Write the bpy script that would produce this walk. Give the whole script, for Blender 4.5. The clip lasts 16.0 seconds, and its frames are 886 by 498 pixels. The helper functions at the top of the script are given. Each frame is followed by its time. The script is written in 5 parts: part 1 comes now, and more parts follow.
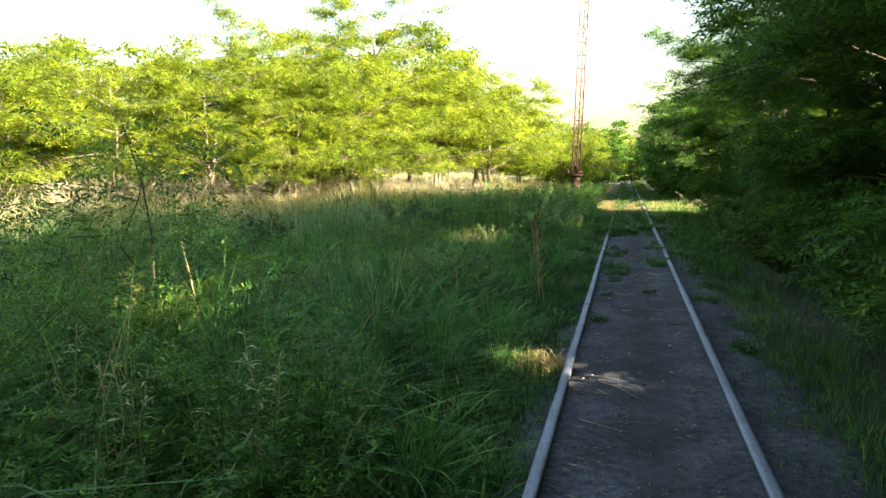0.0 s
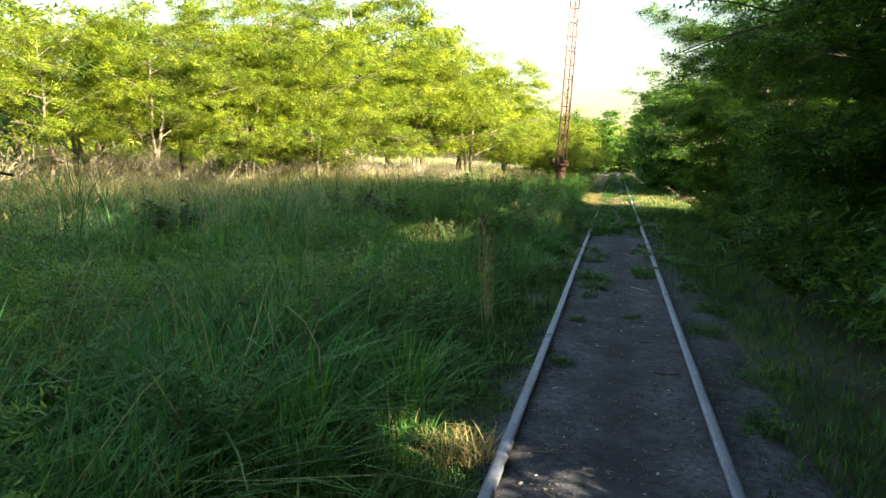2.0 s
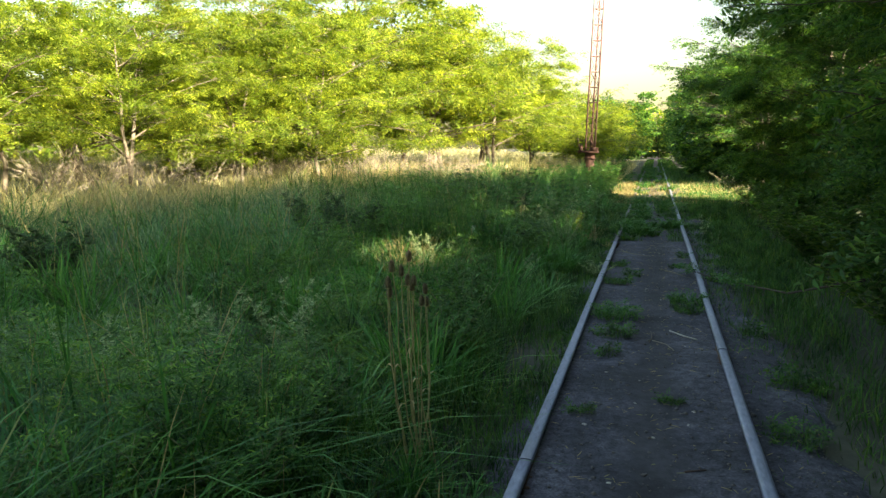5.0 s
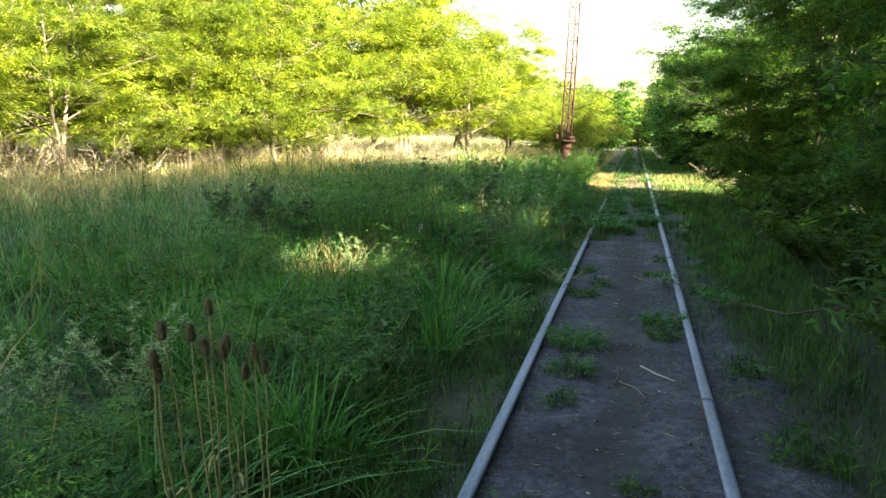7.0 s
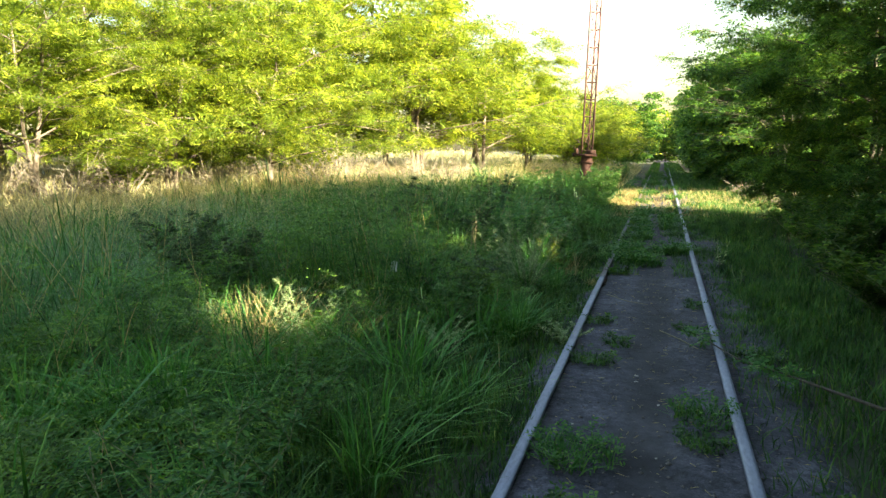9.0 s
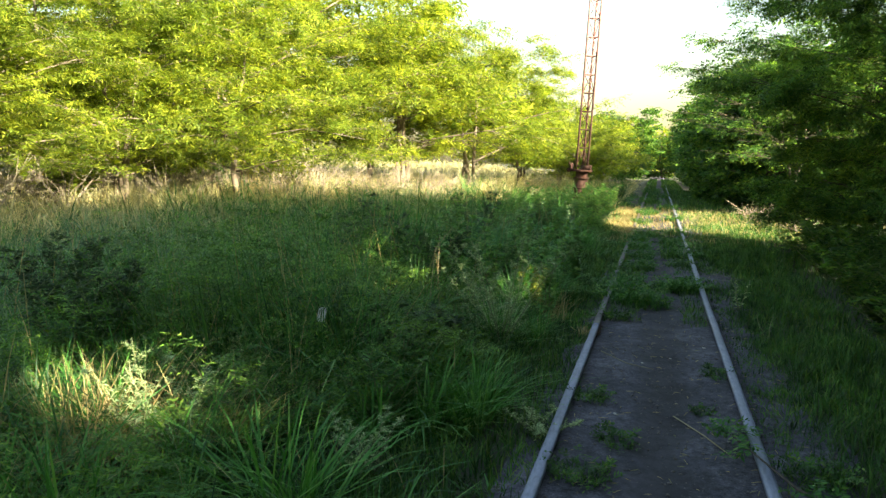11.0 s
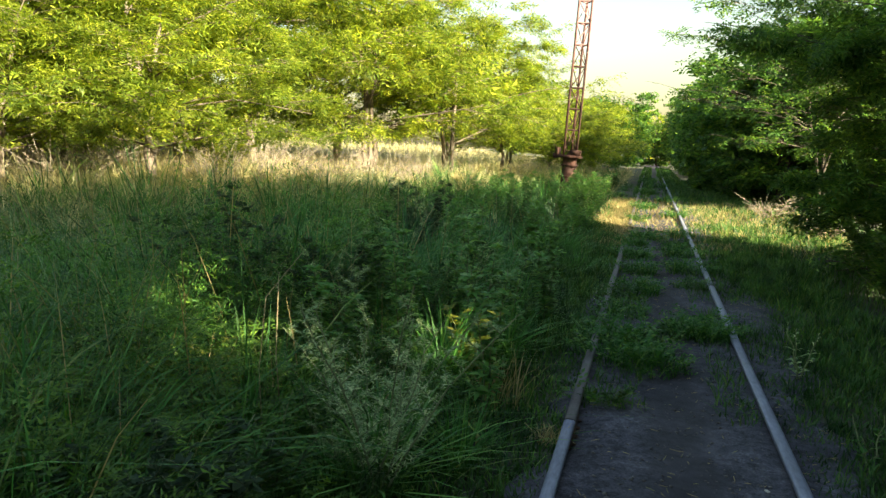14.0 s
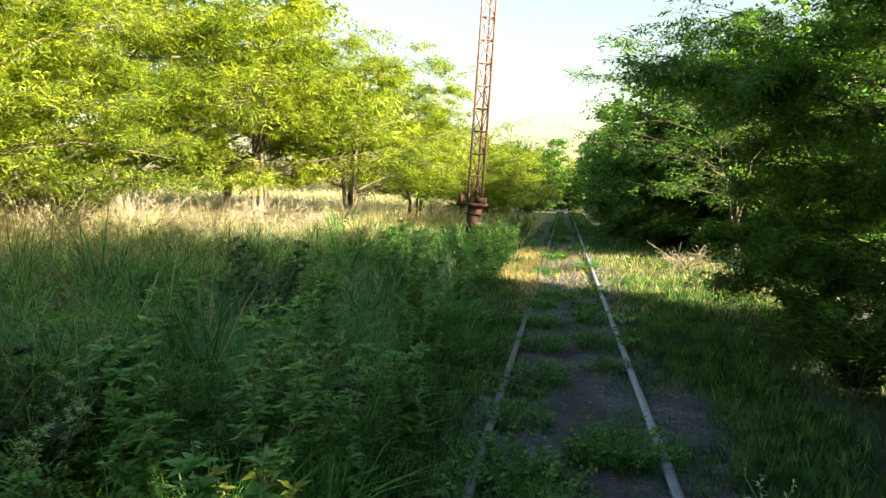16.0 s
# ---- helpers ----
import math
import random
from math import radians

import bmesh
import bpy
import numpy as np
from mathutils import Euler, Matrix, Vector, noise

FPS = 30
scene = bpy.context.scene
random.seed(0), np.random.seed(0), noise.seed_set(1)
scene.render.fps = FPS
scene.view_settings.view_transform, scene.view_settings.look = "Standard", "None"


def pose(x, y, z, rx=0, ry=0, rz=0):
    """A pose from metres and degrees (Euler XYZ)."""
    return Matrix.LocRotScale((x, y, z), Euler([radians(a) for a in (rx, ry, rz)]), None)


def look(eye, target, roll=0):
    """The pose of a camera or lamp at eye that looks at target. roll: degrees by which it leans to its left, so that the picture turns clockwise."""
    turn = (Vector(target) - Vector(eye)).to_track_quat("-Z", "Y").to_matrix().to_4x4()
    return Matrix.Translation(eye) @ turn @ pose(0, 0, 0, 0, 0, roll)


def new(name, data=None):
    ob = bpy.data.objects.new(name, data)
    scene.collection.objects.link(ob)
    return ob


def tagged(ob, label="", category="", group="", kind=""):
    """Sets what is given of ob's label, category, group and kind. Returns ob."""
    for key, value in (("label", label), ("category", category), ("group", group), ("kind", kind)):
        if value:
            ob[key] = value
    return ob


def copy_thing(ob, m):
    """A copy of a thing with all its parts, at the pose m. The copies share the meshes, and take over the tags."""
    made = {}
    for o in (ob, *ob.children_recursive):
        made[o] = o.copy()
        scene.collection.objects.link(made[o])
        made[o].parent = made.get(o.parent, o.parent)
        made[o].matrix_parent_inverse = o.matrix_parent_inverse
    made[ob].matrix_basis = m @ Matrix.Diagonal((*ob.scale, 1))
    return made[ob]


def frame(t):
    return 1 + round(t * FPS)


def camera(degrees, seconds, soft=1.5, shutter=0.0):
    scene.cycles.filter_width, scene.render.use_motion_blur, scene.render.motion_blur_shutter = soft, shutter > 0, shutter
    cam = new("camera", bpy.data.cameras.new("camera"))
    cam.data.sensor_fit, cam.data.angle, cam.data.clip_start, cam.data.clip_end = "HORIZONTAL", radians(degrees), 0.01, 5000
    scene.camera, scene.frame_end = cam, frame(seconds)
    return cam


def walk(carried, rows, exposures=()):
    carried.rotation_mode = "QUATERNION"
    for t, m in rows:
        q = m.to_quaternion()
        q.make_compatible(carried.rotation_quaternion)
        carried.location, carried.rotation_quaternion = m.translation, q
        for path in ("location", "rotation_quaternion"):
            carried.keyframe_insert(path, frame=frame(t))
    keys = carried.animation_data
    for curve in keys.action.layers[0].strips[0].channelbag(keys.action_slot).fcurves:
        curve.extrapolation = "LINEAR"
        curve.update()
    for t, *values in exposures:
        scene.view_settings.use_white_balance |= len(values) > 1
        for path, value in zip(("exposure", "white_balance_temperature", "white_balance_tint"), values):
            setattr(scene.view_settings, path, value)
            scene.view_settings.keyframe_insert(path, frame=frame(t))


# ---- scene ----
cam = camera(66.0, 16.0, soft=1.45)
PATH = [
    (0, (-0.113, 0.004, 1.429), (-0.633, 1.923, 1.213), -1.4),
    (0.5, (-0.122, 0.349, 1.453), (-0.587, 2.275, 1.183), 0.8),
    (1, (-0.066, 0.881, 1.435), (-0.619, 2.787, 1.19), -1.5),
    (1.5, (-0.111, 1.409, 1.465), (-0.595, 3.33, 1.193), -0.9),
    (2, (-0.04, 1.928, 1.416), (-0.525, 3.851, 1.158), 0.6),
    (2.5, (-0.082, 2.324, 1.483), (-0.603, 4.239, 1.234), -1.0),
    (3, (-0.04, 2.778, 1.47), (-0.559, 4.699, 1.264), -1.2),
    (3.5, (-0.029, 3.255, 1.482), (-0.607, 5.146, 1.183), -2.2),
    (6, (0.07, 5.049, 1.454), (-0.517, 6.941, 1.178), -1.2),
    (6.5, (0.028, 5.338, 1.466), (-0.508, 7.236, 1.134), -3.2),
    (7, (0.104, 5.745, 1.447), (-0.431, 7.645, 1.126), -0.8),
    (7.5, (0.091, 6.203, 1.439), (-0.503, 8.087, 1.127), -2.6),
    (8, (0.163, 6.56, 1.438), (-0.612, 8.385, 1.181), -2.3),
    (8.3, (0.18, 6.776, 1.439), (-0.536, 8.619, 1.138), -2.8),
    (8.5, (0.156, 6.932, 1.456), (-0.557, 8.778, 1.168), -2.3),
    (9, (0.109, 7.371, 1.464), (-0.498, 9.256, 1.185), -1.2),
    (9.5, (0.078, 7.822, 1.48), (-0.554, 9.701, 1.215), -0.6),
    (9.7, (0.071, 7.956, 1.486), (-0.53, 9.849, 1.249), -0.1),
    (12, (-0.157, 9.927, 1.483), (-0.739, 11.823, 1.227), 0.6),
    (12.5, (-0.198, 10.445, 1.478), (-0.642, 12.387, 1.291), 3.4),
    (13, (-0.144, 10.961, 1.455), (-0.758, 12.853, 1.252), 2.3),
    (13.5, (-0.147, 11.32, 1.461), (-0.815, 13.196, 1.273), 4.0),
    (14, (-0.2, 11.834, 1.441), (-0.766, 13.729, 1.148), 1.3),
    (14.5, (-0.113, 12.232, 1.457), (-0.741, 14.106, 1.152), 2.6),
    (15, (-0.106, 12.652, 1.452), (-0.649, 14.565, 1.238), 1.4),
    (15.5, (-0.075, 13.176, 1.457), (-0.413, 15.141, 1.3), -0.1),
    (16, (-0.09, 13.638, 1.512), (-0.436, 15.601, 1.354), 0.9),
]
walk(cam, [(t, look(e, g, r)) for t, e, g, r in PATH], exposures=[(t, 3.13 + e, 6700, 7) for t, e in ((0, 0.05), (0.6, -0.18), (2.0, -0.12), (3.5, -0.1), (6, 0.02), (6.5, 0.2), (7, 0.4), (7.5, 0.28), (8.5, 0.24), (9.5, 0.14), (12.5, -0.14), (13.5, -0.16), (14.0, -0.34), (14.5, -0.12), (15.5, -0.1), (16, -0.28))])

# ---- light ----
SUN_EL, SUN_AZ = 22.0, -22.0          # degrees; azimuth from +x towards +y
world = bpy.data.worlds.new("sky")
scene.world = world
world.use_nodes = True
wn = world.node_tree.nodes
sky = wn.new("ShaderNodeTexSky")
sky.sky_type = "NISHITA"
sky.sun_disc = False
sky.sun_elevation = radians(SUN_EL)
sky.sun_rotation = radians(90 - SUN_AZ)
sky.air_density, sky.dust_density, sky.ozone_density = 1.5, 2.6, 0.5
world.node_tree.links.new(sky.outputs[0], wn["Background"].inputs[0])
wn["Background"].inputs[1].default_value = 0.05
sun_data = bpy.data.lights.new("sun", "SUN")
sun_data.energy, sun_data.angle, sun_data.color = 5.0, radians(0.6), (1.0, 0.87, 0.64)
sun = new("sun", sun_data)
ce = math.cos(radians(SUN_EL))
to_sun = Vector((ce * math.cos(radians(SUN_AZ)), ce * math.sin(radians(SUN_AZ)), math.sin(radians(SUN_EL))))
sun.matrix_world = look(tuple(to_sun * 60), (0, 0, 0))


# ---- materials ----
def make_mat(name):
    m = bpy.data.materials.new(name)
    m.use_nodes = True
    nt = m.node_tree
    nt.nodes.clear()
    out = nt.nodes.new("ShaderNodeOutputMaterial")
    return m, nt, out


def ramp(nt, fac, stops):
    r = nt.nodes.new("ShaderNodeValToRGB")
    el = r.color_ramp.elements
    while len(el) < len(stops):
        el.new(0.5)
    for e, (p, c) in zip(el, stops):
        e.position, e.color = p, (*c, 1)
    nt.links.new(fac, r.inputs[0])
    return r.outputs[0]


def noise_fac(nt, scale, detail=4.0, rough=0.55, stretch=None):
    tc = nt.nodes.new("ShaderNodeTexCoord")
    n = nt.nodes.new("ShaderNodeTexNoise")
    n.inputs["Scale"].default_value, n.inputs["Detail"].default_value, n.inputs["Roughness"].default_value = scale, detail, rough
    src = tc.outputs["Object"]
    if stretch:
        mp = nt.nodes.new("ShaderNodeMapping")
        mp.inputs["Scale"].default_value = stretch
        nt.links.new(src, mp.inputs[0])
        src = mp.outputs[0]
    nt.links.new(src, n.inputs["Vector"])
    return n.outputs[0]


def mixc(nt, fac, a, b, kind="MIX"):
    x = nt.nodes.new("ShaderNodeMix")
    x.data_type, x.blend_type = "RGBA", kind
    for sock, v in ((x.inputs[0], fac), (x.inputs[6], a), (x.inputs[7], b)):
        if isinstance(v, (int, float)):
            sock.default_value = v
        elif isinstance(v, tuple):
            sock.default_value = (*v, 1)
        else:
            nt.links.new(v, sock)
    return x.outputs[2]


def leaf_mat(name, stops, patch=None, patch_scale=0.5, translucent=0.45, rough=0.5, warm=(1.0, 1.0, 0.55)):
    """Leaves and blades: a colour for each leaf, patches over the plant, light through the leaf."""
    m, nt, out = make_mat(name)
    geo = nt.nodes.new("ShaderNodeNewGeometry")
    col = ramp(nt, geo.outputs["Random Per Island"], stops)
    if patch:
        f = ramp(nt, noise_fac(nt, patch_scale, 3), [(0.38, (0, 0, 0)), (0.62, (1, 1, 1))])
        col = mixc(nt, f, col, mixc(nt, 0.65, col, patch))
        # finer mottling: random tone, also shading gaps between clumps by colour
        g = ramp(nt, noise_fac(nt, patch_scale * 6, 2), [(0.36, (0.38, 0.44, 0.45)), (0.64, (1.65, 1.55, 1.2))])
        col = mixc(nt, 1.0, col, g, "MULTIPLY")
    b = nt.nodes.new("ShaderNodeBsdfPrincipled")
    b.inputs["Roughness"].default_value = rough
    b.inputs["Specular IOR Level"].default_value = 0.2
    nt.links.new(col, b.inputs["Base Color"])
    tr = nt.nodes.new("ShaderNodeBsdfTranslucent")
    nt.links.new(mixc(nt, 1.0, col, tuple(1.5 * c for c in warm), "MULTIPLY"), tr.inputs[0])
    mx = nt.nodes.new("ShaderNodeMixShader")
    mx.inputs[0].default_value = translucent
    nt.links.new(b.outputs[0], mx.inputs[1])
    nt.links.new(tr.outputs[0], mx.inputs[2])
    nt.links.new(mx.outputs[0], out.inputs[0])
    return m


def solid_mat(name, scale, stops, rough=0.8, metallic=0.0, bump=0.3, fine=None, stretch=None, spec=0.4, bump_dist=0.01):
    """Solid surfaces: colour from two scales of noise, with relief."""
    m, nt, out = make_mat(name)
    big = noise_fac(nt, scale, 5, 0.6, stretch)
    small = noise_fac(nt, fine or scale * 9, 4, 0.65, stretch)
    col = ramp(nt, big, stops)
    col = mixc(nt, 0.55, col, ramp(nt, small, [(0.3, (0.35, 0.35, 0.35)), (0.7, (1.0, 1.0, 1.0))]), "MULTIPLY")
    b = nt.nodes.new("ShaderNodeBsdfPrincipled")
    b.inputs["Roughness"].default_value, b.inputs["Metallic"].default_value = rough, metallic
    b.inputs["Specular IOR Level"].default_value = spec
    nt.links.new(col, b.inputs["Base Color"])
    bp = nt.nodes.new("ShaderNodeBump")
    bp.inputs["Strength"].default_value, bp.inputs["Distance"].default_value = bump, bump_dist
    nt.links.new(small, bp.inputs["Height"])
    nt.links.new(bp.outputs[0], b.inputs["Normal"])
    nt.links.new(b.outputs[0], out.inputs[0])
    return m


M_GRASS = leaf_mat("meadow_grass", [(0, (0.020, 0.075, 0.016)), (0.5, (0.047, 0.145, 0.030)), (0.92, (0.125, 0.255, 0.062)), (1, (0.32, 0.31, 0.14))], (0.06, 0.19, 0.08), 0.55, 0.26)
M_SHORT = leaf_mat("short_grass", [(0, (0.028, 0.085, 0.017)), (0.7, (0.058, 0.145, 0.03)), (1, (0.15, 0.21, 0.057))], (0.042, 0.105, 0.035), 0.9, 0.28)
M_DRY = leaf_mat("dry_grass", [(0, (0.24, 0.23, 0.10)), (0.4, (0.38, 0.34, 0.19)), (0.8, (0.52, 0.46, 0.29)), (1, (0.16, 0.2, 0.07))], (0.40, 0.40, 0.28), 0.4, 0.3, 0.6, (1, 0.95, 0.7))
M_SEED = leaf_mat("seed_grass", [(0, (0.11, 0.19, 0.12)), (0.6, (0.17, 0.26, 0.18)), (1, (0.29, 0.35, 0.27))], (0.13, 0.23, 0.18), 0.5, 0.35, 0.6, (1, 1, 0.7))
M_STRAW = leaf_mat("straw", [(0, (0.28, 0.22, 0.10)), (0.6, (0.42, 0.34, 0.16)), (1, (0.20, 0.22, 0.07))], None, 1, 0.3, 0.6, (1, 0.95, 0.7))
# The dark patch colour also paints shadows between the leaf clumps.
M_LEAF_SUN = leaf_mat("sunlit_leaves", [(0, (0.085, 0.145, 0.02)), (0.45, (0.195, 0.262, 0.03)), (1, (0.33, 0.35, 0.05))], (0.075, 0.13, 0.025), 0.45, 0.5)
# Darker copy of the sunny locust leaves: the hedge's shade put into the colour.
M_LEAF_SHADE = leaf_mat("shaded_leaves", [(0, (0.042, 0.105, 0.022)), (0.6, (0.08, 0.168, 0.034)), (1, (0.19, 0.27, 0.05))], (0.05, 0.13, 0.05), 0.6, 0.5)
M_WEED = leaf_mat("weed_leaves", [(0, (0.026, 0.095, 0.02)), (0.7, (0.062, 0.175, 0.034)), (1, (0.16, 0.28, 0.055))], None, 1, 0.3)
M_GOOSE = leaf_mat("goosefoot_leaves", [(0, (0.08, 0.22, 0.055)), (0.7, (0.145, 0.32, 0.08)), (1, (0.28, 0.42, 0.105))], None, 1, 0.42, 0.42)
M_YELLOW = leaf_mat("yellow_green_leaves", [(0, (0.14, 0.19, 0.03)), (1, (0.27, 0.28, 0.05))], None, 1, 0.45)
M_GREY = leaf_mat("grey_green_leaves", [(0, (0.21, 0.32, 0.15)), (0.7, (0.34, 0.45, 0.22)), (1, (0.54, 0.60, 0.31))], None, 1, 0.25, 0.7)
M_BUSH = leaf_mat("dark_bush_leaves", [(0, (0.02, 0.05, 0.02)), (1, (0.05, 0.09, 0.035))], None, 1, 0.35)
M_REED = leaf_mat("pale_reed_leaves", [(0, (0.30, 0.38, 0.20)), (1, (0.55, 0.58, 0.36))], None, 1, 0.25, 0.6)
M_STEM = solid_mat("green_stem", 12, [(0.3, (0.16, 0.22, 0.08)), (0.7, (0.30, 0.33, 0.16))], 0.7)
M_DRYSTEM = solid_mat("dry_stem", 15, [(0.3, (0.32, 0.27, 0.14)), (0.7, (0.46, 0.40, 0.22))], 0.8)
M_TEASELSTEM = solid_mat("teasel_stem_dull", 15, [(0.3, (0.26, 0.24, 0.09)), (0.7, (0.44, 0.39, 0.17))], 0.85)
M_TEASEL = solid_mat("teasel_head_brown", 40, [(0.3, (0.10, 0.08, 0.04)), (0.7, (0.24, 0.19, 0.10))], 0.9)
M_BARK = solid_mat("bark", 6, [(0.3, (0.12, 0.095, 0.068)), (0.7, (0.24, 0.195, 0.15))], 0.9, bump=0.8, stretch=(1, 1, 0.3))
M_DARKBARK = solid_mat("dark_bark", 6, [(0.3, (0.05, 0.042, 0.032)), (0.7, (0.11, 0.09, 0.07))], 0.9, bump=0.8, stretch=(1, 1, 0.3))
M_DEADWOOD = solid_mat("dead_wood", 10, [(0.3, (0.22, 0.18, 0.13)), (0.7, (0.42, 0.36, 0.28))], 0.9, stretch=(1, 1, 0.3))
M_GROUND = solid_mat("ground_soil", 0.7, [(0.3, (0.035, 0.045, 0.025)), (0.5, (0.06, 0.066, 0.042)), (0.7, (0.10, 0.10, 0.07))], 0.95, bump=0.7, fine=14)
M_RAIL = solid_mat("worn_rail_steel", 3.0, [(0.3, (0.21, 0.225, 0.29)), (0.55, (0.33, 0.355, 0.45)), (0.75, (0.17, 0.15, 0.16))], 0.62, 0.6, bump=0.25, fine=60, stretch=(1, 0.25, 1))
M_RAILDULL = solid_mat("dull_dirty_rail", 3.0, [(0.3, (0.085, 0.075, 0.075)), (0.55, (0.15, 0.14, 0.145)), (0.75, (0.06, 0.048, 0.042))], 0.65, 0.4, bump=0.4, fine=50, stretch=(1, 0.3, 1))
M_RAILSIDE = solid_mat("rusty_rail_side", 5.0, [(0.3, (0.07, 0.045, 0.035)), (0.7, (0.13, 0.085, 0.06))], 0.9, 0.1, bump=0.5, fine=60)
M_RUST = solid_mat("rusty_iron", 4.0, [(0.25, (0.025, 0.013, 0.010)), (0.5, (0.06, 0.026, 0.019)), (0.75, (0.13, 0.06, 0.042))], 0.85, 0.15, bump=0.5)
# Mast paints, paled to put the sky's glare into their colour.
M_REDPAINT = solid_mat("glare_red_paint", 5.0, [(0.3, (0.19, 0.085, 0.08)), (0.7, (0.33, 0.20, 0.19))], 0.7, 0.0, bump=0.2)
M_GLAREPAINT = solid_mat("glare_white_paint", 5.0, [(0.3, (0.28, 0.20, 0.18)), (0.7, (0.45, 0.38, 0.35))], 0.7, 0.0, bump=0.2)
M_TUSSOCK = leaf_mat("tussock_blades", [(0, (0.042, 0.15, 0.026)), (0.6, (0.09, 0.26, 0.05)), (1, (0.19, 0.34, 0.08))], None, 1, 0.3, 0.45)
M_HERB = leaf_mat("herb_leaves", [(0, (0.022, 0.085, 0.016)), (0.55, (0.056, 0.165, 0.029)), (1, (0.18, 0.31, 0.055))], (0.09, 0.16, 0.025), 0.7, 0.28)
M_PAPER = solid_mat("white_paper", 30, [(0.3, (0.7, 0.7, 0.68)), (0.7, (0.8, 0.8, 0.79))], 0.8)
M_STONE = solid_mat("pebble_stone", 20.0, [(0.3, (0.10, 0.09, 0.085)), (0.7, (0.26, 0.24, 0.22))], 0.9)
M_CHIP = solid_mat("pale_chip", 20.0, [(0.3, (0.5, 0.46, 0.4)), (0.7, (0.7, 0.66, 0.6))], 0.9)


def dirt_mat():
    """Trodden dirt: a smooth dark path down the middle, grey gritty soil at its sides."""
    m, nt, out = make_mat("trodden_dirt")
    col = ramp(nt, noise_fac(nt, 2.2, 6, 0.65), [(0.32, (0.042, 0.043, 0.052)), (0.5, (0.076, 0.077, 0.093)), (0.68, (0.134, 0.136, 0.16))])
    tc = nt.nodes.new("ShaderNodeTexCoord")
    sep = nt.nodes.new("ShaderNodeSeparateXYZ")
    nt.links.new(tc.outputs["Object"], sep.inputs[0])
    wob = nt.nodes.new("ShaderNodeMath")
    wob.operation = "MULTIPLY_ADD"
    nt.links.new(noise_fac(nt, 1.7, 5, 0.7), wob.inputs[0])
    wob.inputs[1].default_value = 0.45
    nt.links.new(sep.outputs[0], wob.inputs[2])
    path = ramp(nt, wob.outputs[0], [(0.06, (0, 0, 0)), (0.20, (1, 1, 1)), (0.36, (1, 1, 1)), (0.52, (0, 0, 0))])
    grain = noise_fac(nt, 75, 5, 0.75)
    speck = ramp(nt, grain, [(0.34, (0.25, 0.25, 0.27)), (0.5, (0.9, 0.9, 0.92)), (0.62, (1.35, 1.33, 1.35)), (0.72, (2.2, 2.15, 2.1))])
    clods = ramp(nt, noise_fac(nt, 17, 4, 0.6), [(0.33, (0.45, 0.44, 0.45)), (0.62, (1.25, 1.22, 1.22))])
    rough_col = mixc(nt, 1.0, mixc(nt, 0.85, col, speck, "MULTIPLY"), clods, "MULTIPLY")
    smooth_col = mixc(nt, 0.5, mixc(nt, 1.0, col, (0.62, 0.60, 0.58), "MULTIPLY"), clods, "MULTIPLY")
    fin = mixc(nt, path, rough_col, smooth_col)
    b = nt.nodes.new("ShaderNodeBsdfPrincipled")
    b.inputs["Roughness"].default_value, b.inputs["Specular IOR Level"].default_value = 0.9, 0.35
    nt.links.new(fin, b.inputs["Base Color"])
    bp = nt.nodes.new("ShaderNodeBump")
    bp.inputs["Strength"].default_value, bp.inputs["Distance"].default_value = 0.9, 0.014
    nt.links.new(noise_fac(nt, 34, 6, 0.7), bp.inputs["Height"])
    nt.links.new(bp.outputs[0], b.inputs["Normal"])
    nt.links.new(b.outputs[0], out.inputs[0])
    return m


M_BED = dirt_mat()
rng = np.random.default_rng(7)


# ---- mesh helpers ----
def mesh_np(name, verts, quads=None, tris=None, smooth=False):
    """A mesh from arrays of vertices, quads and triangles."""
    me = bpy.data.meshes.new(name)
    verts = np.asarray(verts, dtype=np.float32).reshape(-1, 3)
    q = np.zeros((0, 4), np.int32) if quads is None else np.asarray(quads, np.int32).reshape(-1, 4)
    t = np.zeros((0, 3), np.int32) if tris is None else np.asarray(tris, np.int32).reshape(-1, 3)
    me.vertices.add(len(verts))
    me.vertices.foreach_set("co", verts.ravel())
    me.loops.add(4 * len(q) + 3 * len(t))
    me.loops.foreach_set("vertex_index", np.concatenate([q.ravel(), t.ravel()]))
    me.polygons.add(len(q) + len(t))
    starts = np.concatenate([np.arange(len(q)) * 4, 4 * len(q) + np.arange(len(t)) * 3]).astype(np.int32)
    me.polygons.foreach_set("loop_start", starts)
    if smooth:
        me.polygons.foreach_set("use_smooth", np.ones(len(starts), bool))
    me.update(calc_edges=True)
    return me


def thing(name, label, category, group="", kind="", at=None):
    ob = new(name)
    if at is not None:
        ob.matrix_basis = at
    return tagged(ob, label, category, group, kind)


def put_mesh(name, me, mat, parent=None, label=""):
    me.materials.append(mat)
    ob = new(name, me)
    if parent is not None:
        ob.parent = parent
    return tagged(ob, label)


